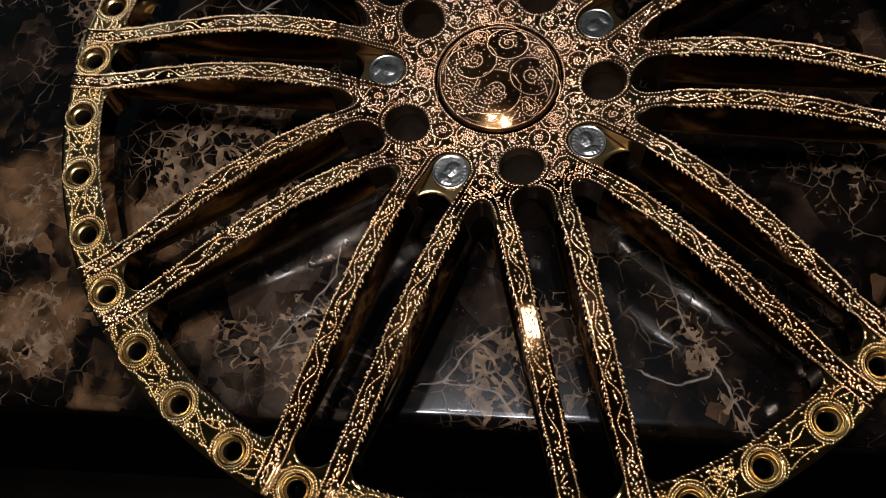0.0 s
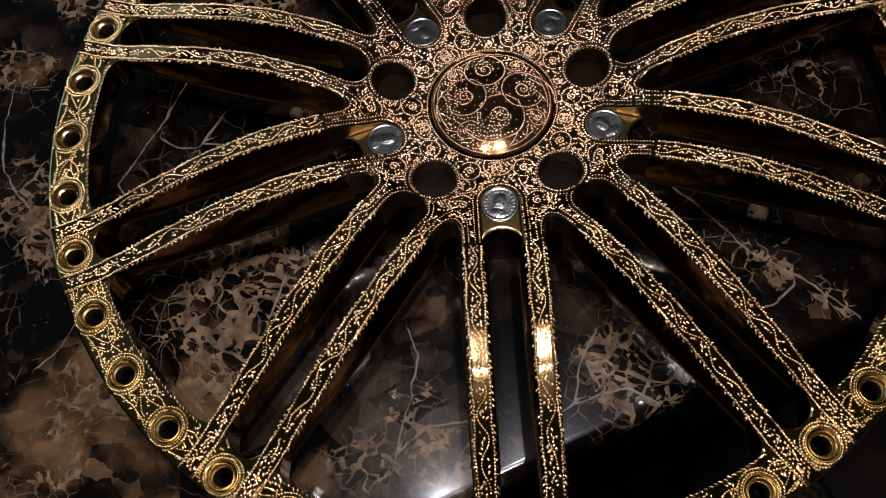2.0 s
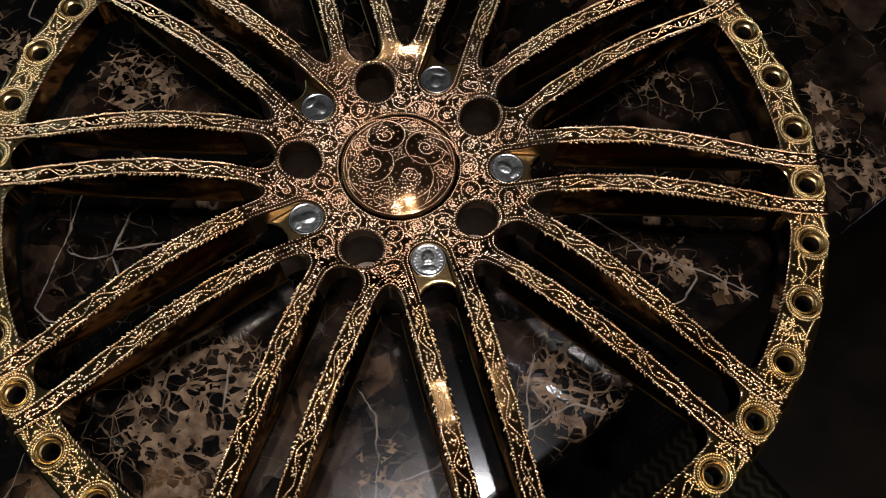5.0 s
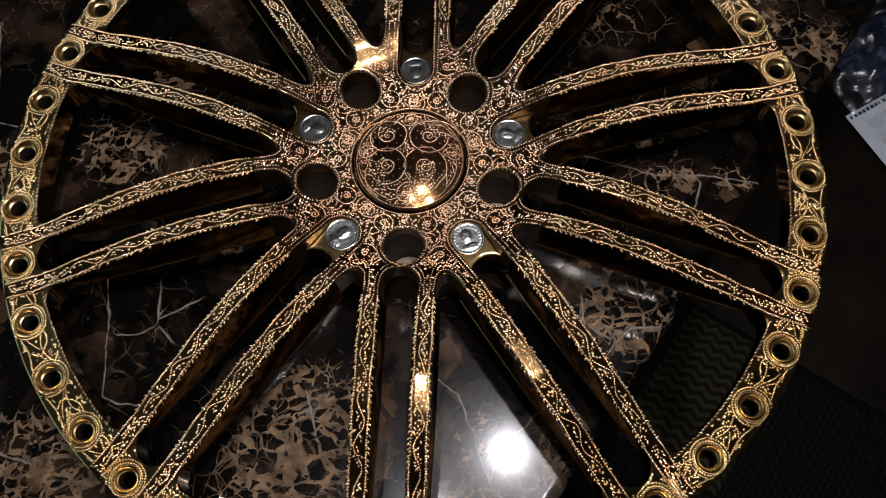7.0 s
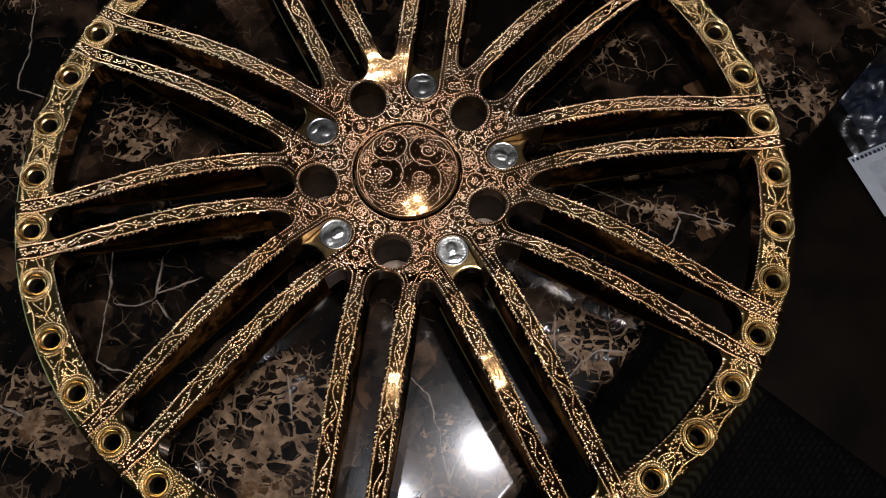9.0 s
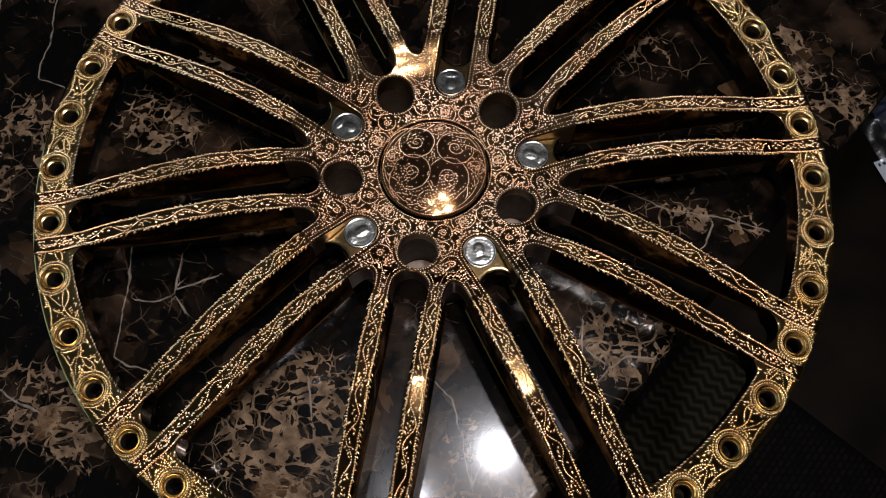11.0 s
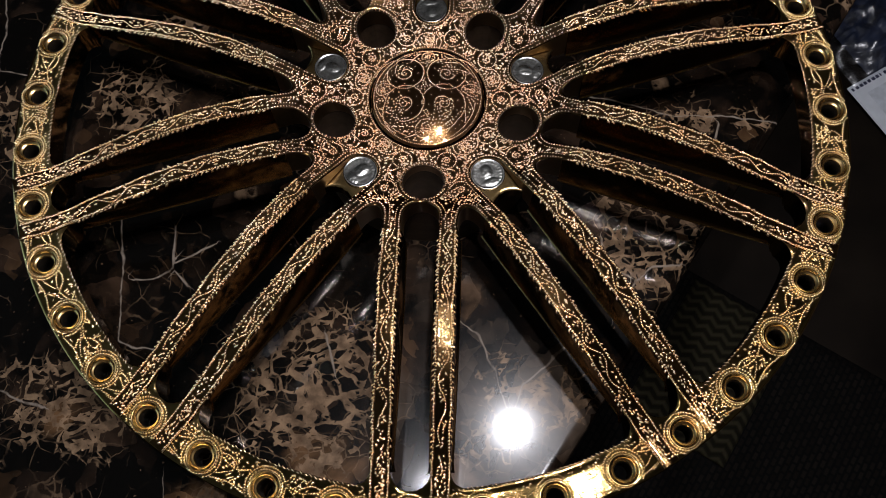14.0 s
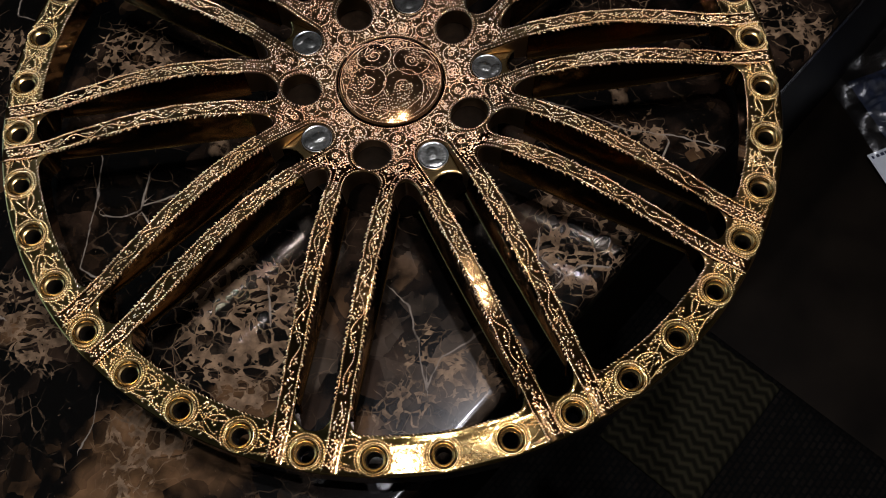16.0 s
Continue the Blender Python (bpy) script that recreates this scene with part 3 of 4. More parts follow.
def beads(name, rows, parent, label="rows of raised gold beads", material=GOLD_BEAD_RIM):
    """Beads at rows of (x, y, z, half length, half width, height, angle) as one mesh."""
    b = np.array(rows, float)
    n = len(b)
    u = UNIT[None] * np.stack([b[:, 3], b[:, 4], b[:, 5]], 1)[:, None, :]
    lean = np.random.default_rng(n).normal(0, 0.14, (n, 2))
    lean[:, 0] += 0.42 * np.sin(b[:, 0] * 560 + 2.2 * np.sin(b[:, 1] * 640 + b[:, 0] * 130))
    lean[:, 1] += 0.42 * np.sin(b[:, 1] * 610 + 2.2 * np.sin(b[:, 0] * 590 - b[:, 1] * 170))
    u[:, :, 2] += u[:, :, 0] * lean[:, 0:1] + u[:, :, 1] * lean[:, 1:2]
    c, s = np.cos(b[:, 6])[:, None], np.sin(b[:, 6])[:, None]
    v = np.stack([u[:, :, 0] * c - u[:, :, 1] * s + b[:, 0:1], u[:, :, 0] * s + u[:, :, 1] * c + b[:, 1:2], u[:, :, 2] + b[:, 2:3]], 2)
    f = UFACE[None] + (np.arange(n) * len(UNIT))[:, None, None]
    me = bpy.data.meshes.new(name)
    me.vertices.add(n * len(UNIT))
    me.vertices.foreach_set("co", v.reshape(-1).astype(np.float32))
    nf = n * len(UFACE)
    me.loops.add(nf * 3)
    me.loops.foreach_set("vertex_index", f.reshape(-1).astype(np.int32))
    me.polygons.add(nf)
    me.polygons.foreach_set("loop_start", np.arange(0, nf * 3, 3, dtype=np.int32))
    me.update(calc_edges=True)
    me.shade_smooth()
    me.materials.append(material)
    ob = new(name, me)
    ob.parent = parent
    return tagged(ob, label, kind="stuff")


class Spread:
    """Keeps places at least a given distance apart."""

    def __init__(self, size):
        self.size, self.cells = size, {}

    def free(self, x, y, gap):
        i, j = int(x // self.size), int(y // self.size)
        for a in (-1, 0, 1):
            for c in (-1, 0, 1):
                for px, py in self.cells.get((i + a, j + c), ()):
                    if (px - x) ** 2 + (py - y) ** 2 < gap * gap:
                        return False
        return True

    def put(self, x, y):
        self.cells.setdefault((int(x // self.size), int(y // self.size)), []).append((x, y))


def line(points, step):
    """Places at even steps along a polyline, with the direction there."""
    p = np.array(points)
    s = np.concatenate([[0], np.cumsum(np.hypot(*np.diff(p, axis=0).T))])
    at = np.arange(0, s[-1], step)
    x, y = np.interp(at, s, p[:, 0]), np.interp(at, s, p[:, 1])
    g = np.arctan2(np.gradient(y), np.gradient(x)) if len(at) > 1 else np.zeros(len(at))
    return list(zip(x, y, g))


def spiral(cx, cy, r0, r1, a0, turns):
    n = 40
    return [(cx + (r0 + (r1 - r0) * i / n) * math.cos(a0 + turns * 6.283 * i / n), cy + (r0 + (r1 - r0) * i / n) * math.sin(a0 + turns * 6.283 * i / n)) for i in range(n + 1)]


def contour(level, r0, r1, t0, t1, nr, nt):
    """Places on the line that runs a set distance inside the metal's edges."""
    rs, ts = np.linspace(r0, r1, nr), np.linspace(t0, t1, nt)
    rg, tg = np.meshgrid(rs, ts, indexing="ij")
    d = solid(rg, tg) - level
    out = []
    i, j = np.nonzero(d[:-1] * d[1:] < 0)
    f = d[i, j] / (d[i, j] - d[i + 1, j])
    out += list(zip(rs[i] + f * (rs[1] - rs[0]), ts[j]))
    i, j = np.nonzero(d[:, :-1] * d[:, 1:] < 0)
    f = d[i, j] / (d[i, j] - d[i, j + 1])
    out += list(zip(rs[i], ts[j] + f * (ts[1] - ts[0])))
    return out


class Engraver:
    """Lays beads along lines and over grounds, and keeps the polished bands of the scrolls clear."""

    def __init__(self, zfun):
        self.rows, self.sp, self.dark, self.zfun = [], Spread(0.003), [], zfun

    def bead(self, x, y, size=0.00082, stretch=1.0, ang=0.0, gap=0.0012, tall=0.85):
        if not self.sp.free(x, y, gap):
            return
        self.sp.put(x, y)
        size *= rnd.uniform(0.80, 1.16)
        z = float(self.zfun(math.hypot(x, y)))
        self.rows.append((x, y, z, size * stretch, size, size * tall * rnd.uniform(0.65, 1.25), ang + rnd.uniform(-0.1, 0.1)))

    def trail(self, points, step=0.0018, size=0.00075, stretch=1.0):
        for x, y, g in line(points, step):
            self.bead(x, y, size, stretch, g, gap=step * 0.72)

    def band(self, points, w0, w1, dots=0.0, size=0.0006):
        """A polished band along the points, from the half width w0 to w1, with a row of dots in it."""
        n = len(points)
        for i, (x, y) in enumerate(points):
            self.dark.append((x, y, w0 + (w1 - w0) * i / max(1, n - 1)))
        if dots:
            for x, y, g in line(points, dots):
                self.bead(x, y, size, gap=0.001)

    def stipple(self, count, pick, gap, size, stretch=(1.0, 1.6)):
        dark = np.array(self.dark) if self.dark else np.zeros((0, 3))
        for _ in range(count):
            x, y, ang = pick()
            if x is None or (len(dark) and np.any((dark[:, 0] - x) ** 2 + (dark[:, 1] - y) ** 2 < dark[:, 2] ** 2)):
                continue
            self.bead(x, y, size * rnd.uniform(0.85, 1.15), rnd.uniform(*stretch), ang, gap=gap)


def comma(eng, cx, cy, rad, gape, hand, dots, size=0.00076, inside=None, wide=0.24, step=0.0014):
    """A scroll: a polished dark crescent with dots, open towards the angle gape, a beaded back and a head filled with beads."""
    n = 26
    arc = [gape + hand * (0.75 + 4.9 * i / n) for i in range(n + 1)]
    fits = inside or (lambda q: True)
    for i, a in enumerate(arc):
        q = (cx + rad * 0.74 * math.cos(a), cy + rad * 0.74 * math.sin(a))
        if fits(q):
            eng.dark.append((*q, rad * wide * math.sin(math.pi * (0.08 + 0.84 * i / n)) ** 0.7))
            if dots and i % dots == dots // 2:
                eng.bead(*q, 0.00062, gap=0.001)
    back = [(cx + rad * (1.08 - 0.0006 * i) * math.cos(a), cy + rad * (1.08 - 0.0006 * i) * math.sin(a)) for i, a in enumerate(arc)]
    tail = [(cx + rad * (1.08 + 0.11 * k) * math.cos(arc[0] - hand * 0.22 * k), cy + rad * (1.08 + 0.11 * k) * math.sin(arc[0] - hand * 0.22 * k)) for k in range(6, 0, -1)]
    ok = [q for q in tail + back if fits(q)]
    if len(ok) > 3:
        eng.trail(ok, step, size)
    ok = [q for q in spiral(cx, cy, rad * 0.46, rad * 0.06, gape + hand * 5.2, -hand * 1.5) if fits(q)]
    if len(ok) > 3:
        eng.trail(ok, step, size * 1.1)


def edge_beads(eng, pts, gap=0.0018, size=0.00074):
    rnd.shuffle(pts)
    pts.sort(key=lambda q: (round(q[0] * 180), q[1]))
    for r, t in pts:
        eng.bead(r * math.cos(t), r * math.sin(t), size, gap=gap)


# spokes: two beaded borders, a chain of leaves between them, graver strokes
SP0, SP1 = 0.1120, 0.2665
STRAP = 0.0013


def strap_z(r):
    """The spokes run on over the rim as low straps."""
    return top_z(r) + STRAP * np.clip((r - 0.262) / 0.008, 0, 1)


def strap(axis, side, parent):
    verts, faces = [], []
    us = np.linspace(0.2615, 0.3042, 26)
    for u in us:
        for v, up in ((0.0126, 0.0), (0.0131, 0.85), (0.0136, 1.0), (0.0244, 1.0), (0.0249, 0.85), (0.0254, 0.0)):
            r = math.hypot(u, v)
            z = float(top_z(r)) - 0.0004 + (0.0004 + float(strap_z(r) - top_z(r))) * up
            verts.append((u * math.cos(axis) - side * v * math.sin(axis), u * math.sin(axis) + side * v * math.cos(axis), z))
    for i in range(len(us) - 1):
        for k in range(5):
            q = (i * 6 + k, (i + 1) * 6 + k, (i + 1) * 6 + k + 1, i * 6 + k + 1)
            faces.append(q if side > 0 else q[::-1])
    end = (len(us) - 1) * 6
    faces.append(tuple(range(end, end + 6)))
    ob = mesh_object("spoke_end", verts, faces, GOLD, parent, "low gold strap where the spoke crosses the rim")
    ob.data.materials.append(GOLD_SMOOTH)
    ob.data.polygons.foreach_set("material_index", [0 if k % 5 == 2 else 1 for k in range(len(faces))])
    ob.data.set_sharp_from_angle(angle=math.radians(40))
    return ob


for spoke, low in spokes:
    axis = 0.0 if low in (-18, 0) else math.radians(-36 if low == -36 else 36)
    side = -1 if low in (-18, 18) else 1
    ca0, sa0 = math.cos(axis), math.sin(axis)

    def place(u, v):
        v = v * side
        return u * ca0 - v * sa0, u * sa0 + v * ca0

    eng = Engraver(strap_z)
    ph, ph2 = rnd.uniform(0, 6), rnd.uniform(0, 6)
    for v in (0.0138, 0.0242):
        pts = [place(u, v + 0.00035 * math.sin(u * 150 + ph2 + v * 900)) for u in np.linspace(SP0 + 0.001, 0.3025, 340)]
        eng.trail(pts, rnd.uniform(0.00185, 0.00205), 0.00104)
    wave = rnd.uniform(0.026, 0.034)

    def swing(u):
        return math.sin(u * 6.283 / wave + ph) * (0.0027 + 0.0006 * math.sin(u * 90 + ph2))

    ends = rnd.uniform(0.238, 0.262)
    wave2 = wave * rnd.uniform(0.55, 0.8)
    for flip in (1,):
        chain = [place(u, 0.019 + (swing(u) if flip > 0 else 0.0024 * math.sin(u * 6.283 / wave2 + ph2))) for u in np.linspace(SP0, ends - (0.0 if flip > 0 else 0.03), 160)]
        eng.trail(chain, 0.0017, 0.00080, 1.15)
    def leafy(u, v):
        """True inside the leaves that follow the chain, where the ground is filled with beads."""
        mid = 0.019 + swing(u) * 0.55
        wide = 0.0034 * abs(math.sin(u * 3.1416 / wave2 + ph2)) - 0.0006 + 0.0012 * noise.noise(Vector((u * 260, v * 400, ph)))
        return abs(v - mid) < wide

    def pick():
        u = SP0 + (0.301 - SP0) * rnd.random() ** 1.05
        v = rnd.uniform(0.0160, 0.0220)
        if u > 0.264:
            skip = rnd.random() < 0.60 + 0.4 * math.sin(u * 420 + ph) * math.sin(v * 900 + ph2)
        else:
            skip = not leafy(u, v) and rnd.random() < 0.89 or rnd.random() < min(0.72, max(0.0, (u - 0.160) / 0.10))
        if skip:
            return None, None, 0
        x, y = place(u, v)
        return x, y, axis + side * 0.7 * math.cos(u * 6.283 / wave + ph) * rnd.choice((1, -1)) + rnd.gauss(0, 0.2)

    eng.stipple(3800, pick, 0.00175, 0.00092, (1.0, 2.1))
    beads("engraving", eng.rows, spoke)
    strap(axis, side, spoke)
    notch = []
    for v, lean in ((0.0129, -0.9), (0.0251, 0.9)):
        for uu in np.arange(SP0 + 0.004, SP1 - 0.004, 0.0036):
            if rnd.random() < 0.2:
                continue
            x, y = place(uu + rnd.uniform(-0.0003, 0.0003), v)
            notch.append((x, y, float(top_z(math.hypot(x, y))) - 0.0013, rnd.uniform(0.0015, 0.0022), 0.00088, rnd.uniform(0.0009, 0.0015), axis + side * lean * rnd.uniform(0.6, 0.8)))
    beads("notched_edge", notch, spoke, "row of slanting notches along the edge")

# rim: beaded rings round the bolt holes, waves and leaves between them
eng = Engraver(top_z)
for k in range(40):
    a = math.radians(9 * k)
    cx, cy = R_BOLT * math.cos(a), R_BOLT * math.sin(a)
    eng.trail([(cx + 0.0109 * math.cos(b), cy + 0.0109 * math.sin(b)) for b in np.linspace(0, 6.26, 60)], 0.0018, 0.00098)
    ring = [(cx + 0.0130 * math.cos(b), cy + 0.0130 * math.sin(b)) for b in np.linspace(0, 6.26, 60)]
    eng.trail([q for q in ring if float(solid(np.array(math.hypot(*q)), np.array(math.atan2(q[1], q[0])))) > 0.0012 and math.hypot(*q) < 0.3050], 0.0018, 0.00094)
for k in range(40):
    a = math.radians(9 * k)
    flip = 1 if k % 2 else -1

    def polar(r, deg):
        t = a + math.radians(deg)
        return r * math.cos(t), r * math.sin(t)

    eng.trail([polar(0.3022 + 0.0022 * math.cos(math.radians(40 * g)), g) for g in np.linspace(0, 9, 40)], 0.0018, 0.00096)
    eng.trail([polar(0.2872 - 0.0036 * math.cos(math.radians(40 * g)), g) for g in np.linspace(1.4, 7.6, 40)], 0.0018, 0.00092)
    leaf = [polar(0.2940 + flip * 0.0050 * math.cos(math.radians(40 * (g - 2.3))), g) for g in np.linspace(2.3, 6.7, 30)]
    eng.band(leaf, 0.0019, 0.0012)
    eng.trail([polar(0.2940 + flip * 0.0050 * math.cos(math.radians(40 * (g - 1.75))), g) for g in np.linspace(2.4, 6.2, 30)], 0.0017, 0.00078)
    # a pointed leaf between two holes
    root, tip = (2.3, 5.6) if flip > 0 else (6.7, 3.4)
    for r0, bow in ((0.2858, -0.0024), (0.3014, 0.0024)):
        eng.trail([polar(r0 + (0.2936 - r0) * f ** 1.5 + bow * math.sin(math.pi * f), root + (tip - root) * f) for f in np.linspace(0, 1, 24)], 0.0017, 0.00096)

    for i in range(4):
        g = 3.6 + 0.5 * i
        r = 0.2935 - flip * 0.0042 * math.cos(math.radians(40 * (g - 1.0))) + rnd.uniform(-0.0012, 0.0012)
        x, y = polar(r, g)
        if float(solid(np.array(r), np.array(a + math.radians(g)))) > 0.004:
            eng.bead(x, y, 0.00078, rnd.uniform(2.6, 4.4), a + math.radians(g) + 1.57 + flip * (0.55 + 0.12 * i), gap=0.0018, tall=1.0)

    def pick():
        g = rnd.uniform(0, 9)
        r = rnd.uniform(0.2815, 0.3030)
        x, y = polar(r, g)
        dd = float(solid(np.array(r), np.array(a + math.radians(g))))
        thick = noise.noise(Vector((x * 130, y * 130, 4.4))) > 0.14
        if dd < 0.0026 or (not thick and rnd.random() < 0.94):
            return None, None, 0
        return x, y, a + math.radians(g) + rnd.choice((0.6, -0.6, 1.2))

    eng.stipple(1100, pick, 0.00155, 0.00090, (1.0, 1.9))
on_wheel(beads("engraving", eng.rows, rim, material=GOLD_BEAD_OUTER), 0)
notch = []
for k in range(10):
    for g in np.arange(-12.3, 12.4, 0.62):
        t = math.radians(18 + 36 * k + g)
        r = R_WIN + 0.0006
        notch.append((r * math.cos(t), r * math.sin(t), float(top_z(r)) - 0.0007, rnd.uniform(0.0013, 0.0022), 0.0007, rnd.uniform(0.0007, 0.0012), t + rnd.uniform(0.6, 1.1)))
beads("notched_edge", notch, rim, "row of slanting notches along the edge")

# hub: beaded borders, scrolls and a stippled ground
eng = Engraver(top_z)
edge_beads(eng, contour(0.0014, 0.042, R_H, math.radians(-36), math.radians(36), 280, 360), 0.0018, 0.00082)
inner_line = [q for q in contour(0.0042, 0.046, R_H, math.radians(-36), math.radians(36), 280, 360) if q[0] > 0.072]
edge_beads(eng, inner_line, 0.0018, 0.00074)
SCROLLS = [(0.0540, 17, 0.0064, 1), (0.0540, -17, 0.0064, -1), (0.0675, 15.0, 0.0056, -1), (0.0675, -15.0, 0.0056, 1), (0.0815, 19, 0.0070, 1), (0.0815, -19, 0.0070, -1),
           (0.0505, 34, 0.0048, 1), (0.0505, -34, 0.0048, -1)]
for r, g, rad, hand in SCROLLS:
    t = math.radians(g)
    comma(eng, r * math.cos(t), r * math.sin(t), rad, t - hand * 1.4 + rnd.uniform(-0.4, 0.4), hand, 6, 0.00082,
          lambda q: float(solid(np.array(math.hypot(*q)), np.array(math.atan2(q[1], q[0])))) > 0.0022, 0.28, 0.0015)


def pick():
    r = math.sqrt(rnd.uniform(0.043 ** 2, R_H ** 2))
    t = math.radians(rnd.uniform(-36, 36))
    if float(solid(np.array(r), np.array(t))) < 0.0024:
        return None, None, 0
    x, y = r * math.cos(t), r * math.sin(t)
    if noise.noise(Vector((x * 115, abs(y) * 115, 8.2))) < 0.05 and rnd.random() < 0.95:
        return None, None, 0
    return x, y, 4.0 * noise.noise(Vector((x * 95, abs(y) * 95, 1.7))) * (1 if y > 0 else -1) + rnd.gauss(0, 0.15)


eng.stipple(18000, pick, 0.00176, 0.00100, (1.0, 2.0))
for b in np.linspace(0, 6.283, 34)[:-1]:
    x, y = R_LUG + (LUG_R + 0.0006) * math.cos(b), (LUG_R + 0.0006) * math.sin(b)
    eng.rows.append((x, y, float(top_z(math.hypot(x, y))) - 0.0010, 0.0013, 0.0005, 0.0010, b))
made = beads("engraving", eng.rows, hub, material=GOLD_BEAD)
for k in range(1, 5):
    c = made.copy()
    scene.collection.objects.link(c)
    c.matrix_basis = pose(0, 0, 0, 0, 0, 72 * k)

# cap: comma scrolls with a dotted band on a stippled ground
eng = Engraver(cap_z)
for bx, by, rad, gape, hand in ((-0.0168, 0.0172, 0.0128, 2.6, -1), (0.0136, 0.0176, 0.0132, 0.8, 1), (-0.0162, -0.0082, 0.0134, 3.9, -1), (0.0122, -0.0080, 0.0146, 4.7, 1),
                                (-0.0325, 0.0045, 0.0048, 0.2, 1), (0.0325, 0.0050, 0.0050, 3.0, -1), (-0.0020, -0.0290, 0.0052, 1.6, 1), (-0.0005, 0.0330, 0.0044, 4.6, 1)):
    comma(eng, bx, by, rad, gape, hand, 4, 0.00076, wide=0.30, step=0.0014)
for lo, hi in ((3.35, 4.35), (5.15, 6.15), (0.45, 1.25), (1.95, 2.75)):
    arc = np.linspace(lo, hi, 30)
    eng.band([((0.0350 - 0.0040 * (b - lo)) * math.cos(b), (0.0350 - 0.0040 * (b - lo)) * math.sin(b)) for b in arc], 0.0026, 0.0008, 0.0040, 0.0005)
    eng.trail([((0.0376 - 0.0022 * (b - lo)) * math.cos(b), (0.0376 - 0.0022 * (b - lo)) * math.sin(b)) for b in arc], 0.00115, 0.00058)
# long graver strokes that sweep round the border
for lo in np.arange(0.0, 6.283, 0.42):
    b = lo + rnd.uniform(0, 0.15)
    for k in range(9):
        r = 0.0368 - 0.00075 * k
        eng.bead(r * math.cos(b + 0.033 * k), r * math.sin(b + 0.033 * k), 0.00052, 2.6, b + 0.033 * k + 1.9, gap=0.0009)
eng.trail([(0.0392 * math.cos(b), 0.0392 * math.sin(b)) for b in np.linspace(0, 6.27, 120)], 0.00135, 0.00062)


def pick():
    r = 0.0385 * math.sqrt(rnd.random())
    t = rnd.uniform(0, 6.283)
    return r * math.cos(t), r * math.sin(t), rnd.uniform(0, 3)


eng.stipple(16000, pick, 0.00180, 0.00086, (1.0, 1.35))
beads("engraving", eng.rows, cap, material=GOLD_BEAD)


# ---- coins ----
def coin_mesh():
    """A reeded coin with a raised rim, a worn relief in the middle and a ring of small marks."""
    verts, faces = [], []
    steps, rings = 96, np.concatenate([np.linspace(0.0, 0.0106, 22), [0.0109, 0.0114, 0.0119, 0.01213]])
    for i in range(steps):
        t = 2 * math.pi * i / steps
        for r in rings:
            x, y = r * math.cos(t), r * math.sin(t)
            if r > 0.0108:
                z = 0.00178 if r < 0.0120 else 0.00155
            else:
                body = max(0.0, 1 - math.hypot((x + 0.0003) / 0.0042, (y - 0.0016) / 0.0055), 0.9 - math.hypot((x - 0.0006) / 0.0060, (y + 0.0066) / 0.0034))
                z = 0.00142 + 0.00060 * min(1.0, body * 1.7) ** 0.6 * (0.85 + 0.3 * noise.noise(Vector((x * 380, y * 380, 3.0))))
                if 0.0085 < r < 0.0102 and (i % 4 < 2) and not 60 < i < 70:
                    z += 0.00012
            verts.append((x, y, z))
        rr = 0.01213 - (0.00012 if i % 2 else 0.0)
        verts += [(rr * math.cos(t), rr * math.sin(t), 0.0013), (rr * math.cos(t), rr * math.sin(t), 0.0001), (0.0, 0.0, 0.0)]
    n = len(rings) + 3
    for i in range(steps):
        j = (i + 1) % steps
        for k in range(n - 1):
            faces.append((i * n + k, j * n + k, j * n + k + 1, i * n + k + 1))
    return verts, faces


cv, cf = coin_mesh()
for k, turn in enumerate((20, 75, 185, 250, 310)):
    a = math.radians(-54 + 72 * k)
    coin = mesh_object("coin", cv, cf, SILVER) if k == 0 else coin.copy()
    if k:
        scene.collection.objects.link(coin)
    coin.matrix_basis = pose(R_COIN * math.cos(a), R_COIN * math.sin(a), 0.0063, 0, 0, turn)
    tagged(coin, "silver quarter-size coin set in a pocket of the gold hub", "coin", group="coins on the hub")

# ---- on the floor ----
# axes of the mats: along their short side, along their rows, up
MAT_M = Matrix.Translation((0.663, 0.149, FLOOR)) @ Matrix(((-0.516, -0.857, 0, 0), (-0.857, 0.516, 0, 0), (0, 0, 1, 0), (0, 0, 0, 1)))


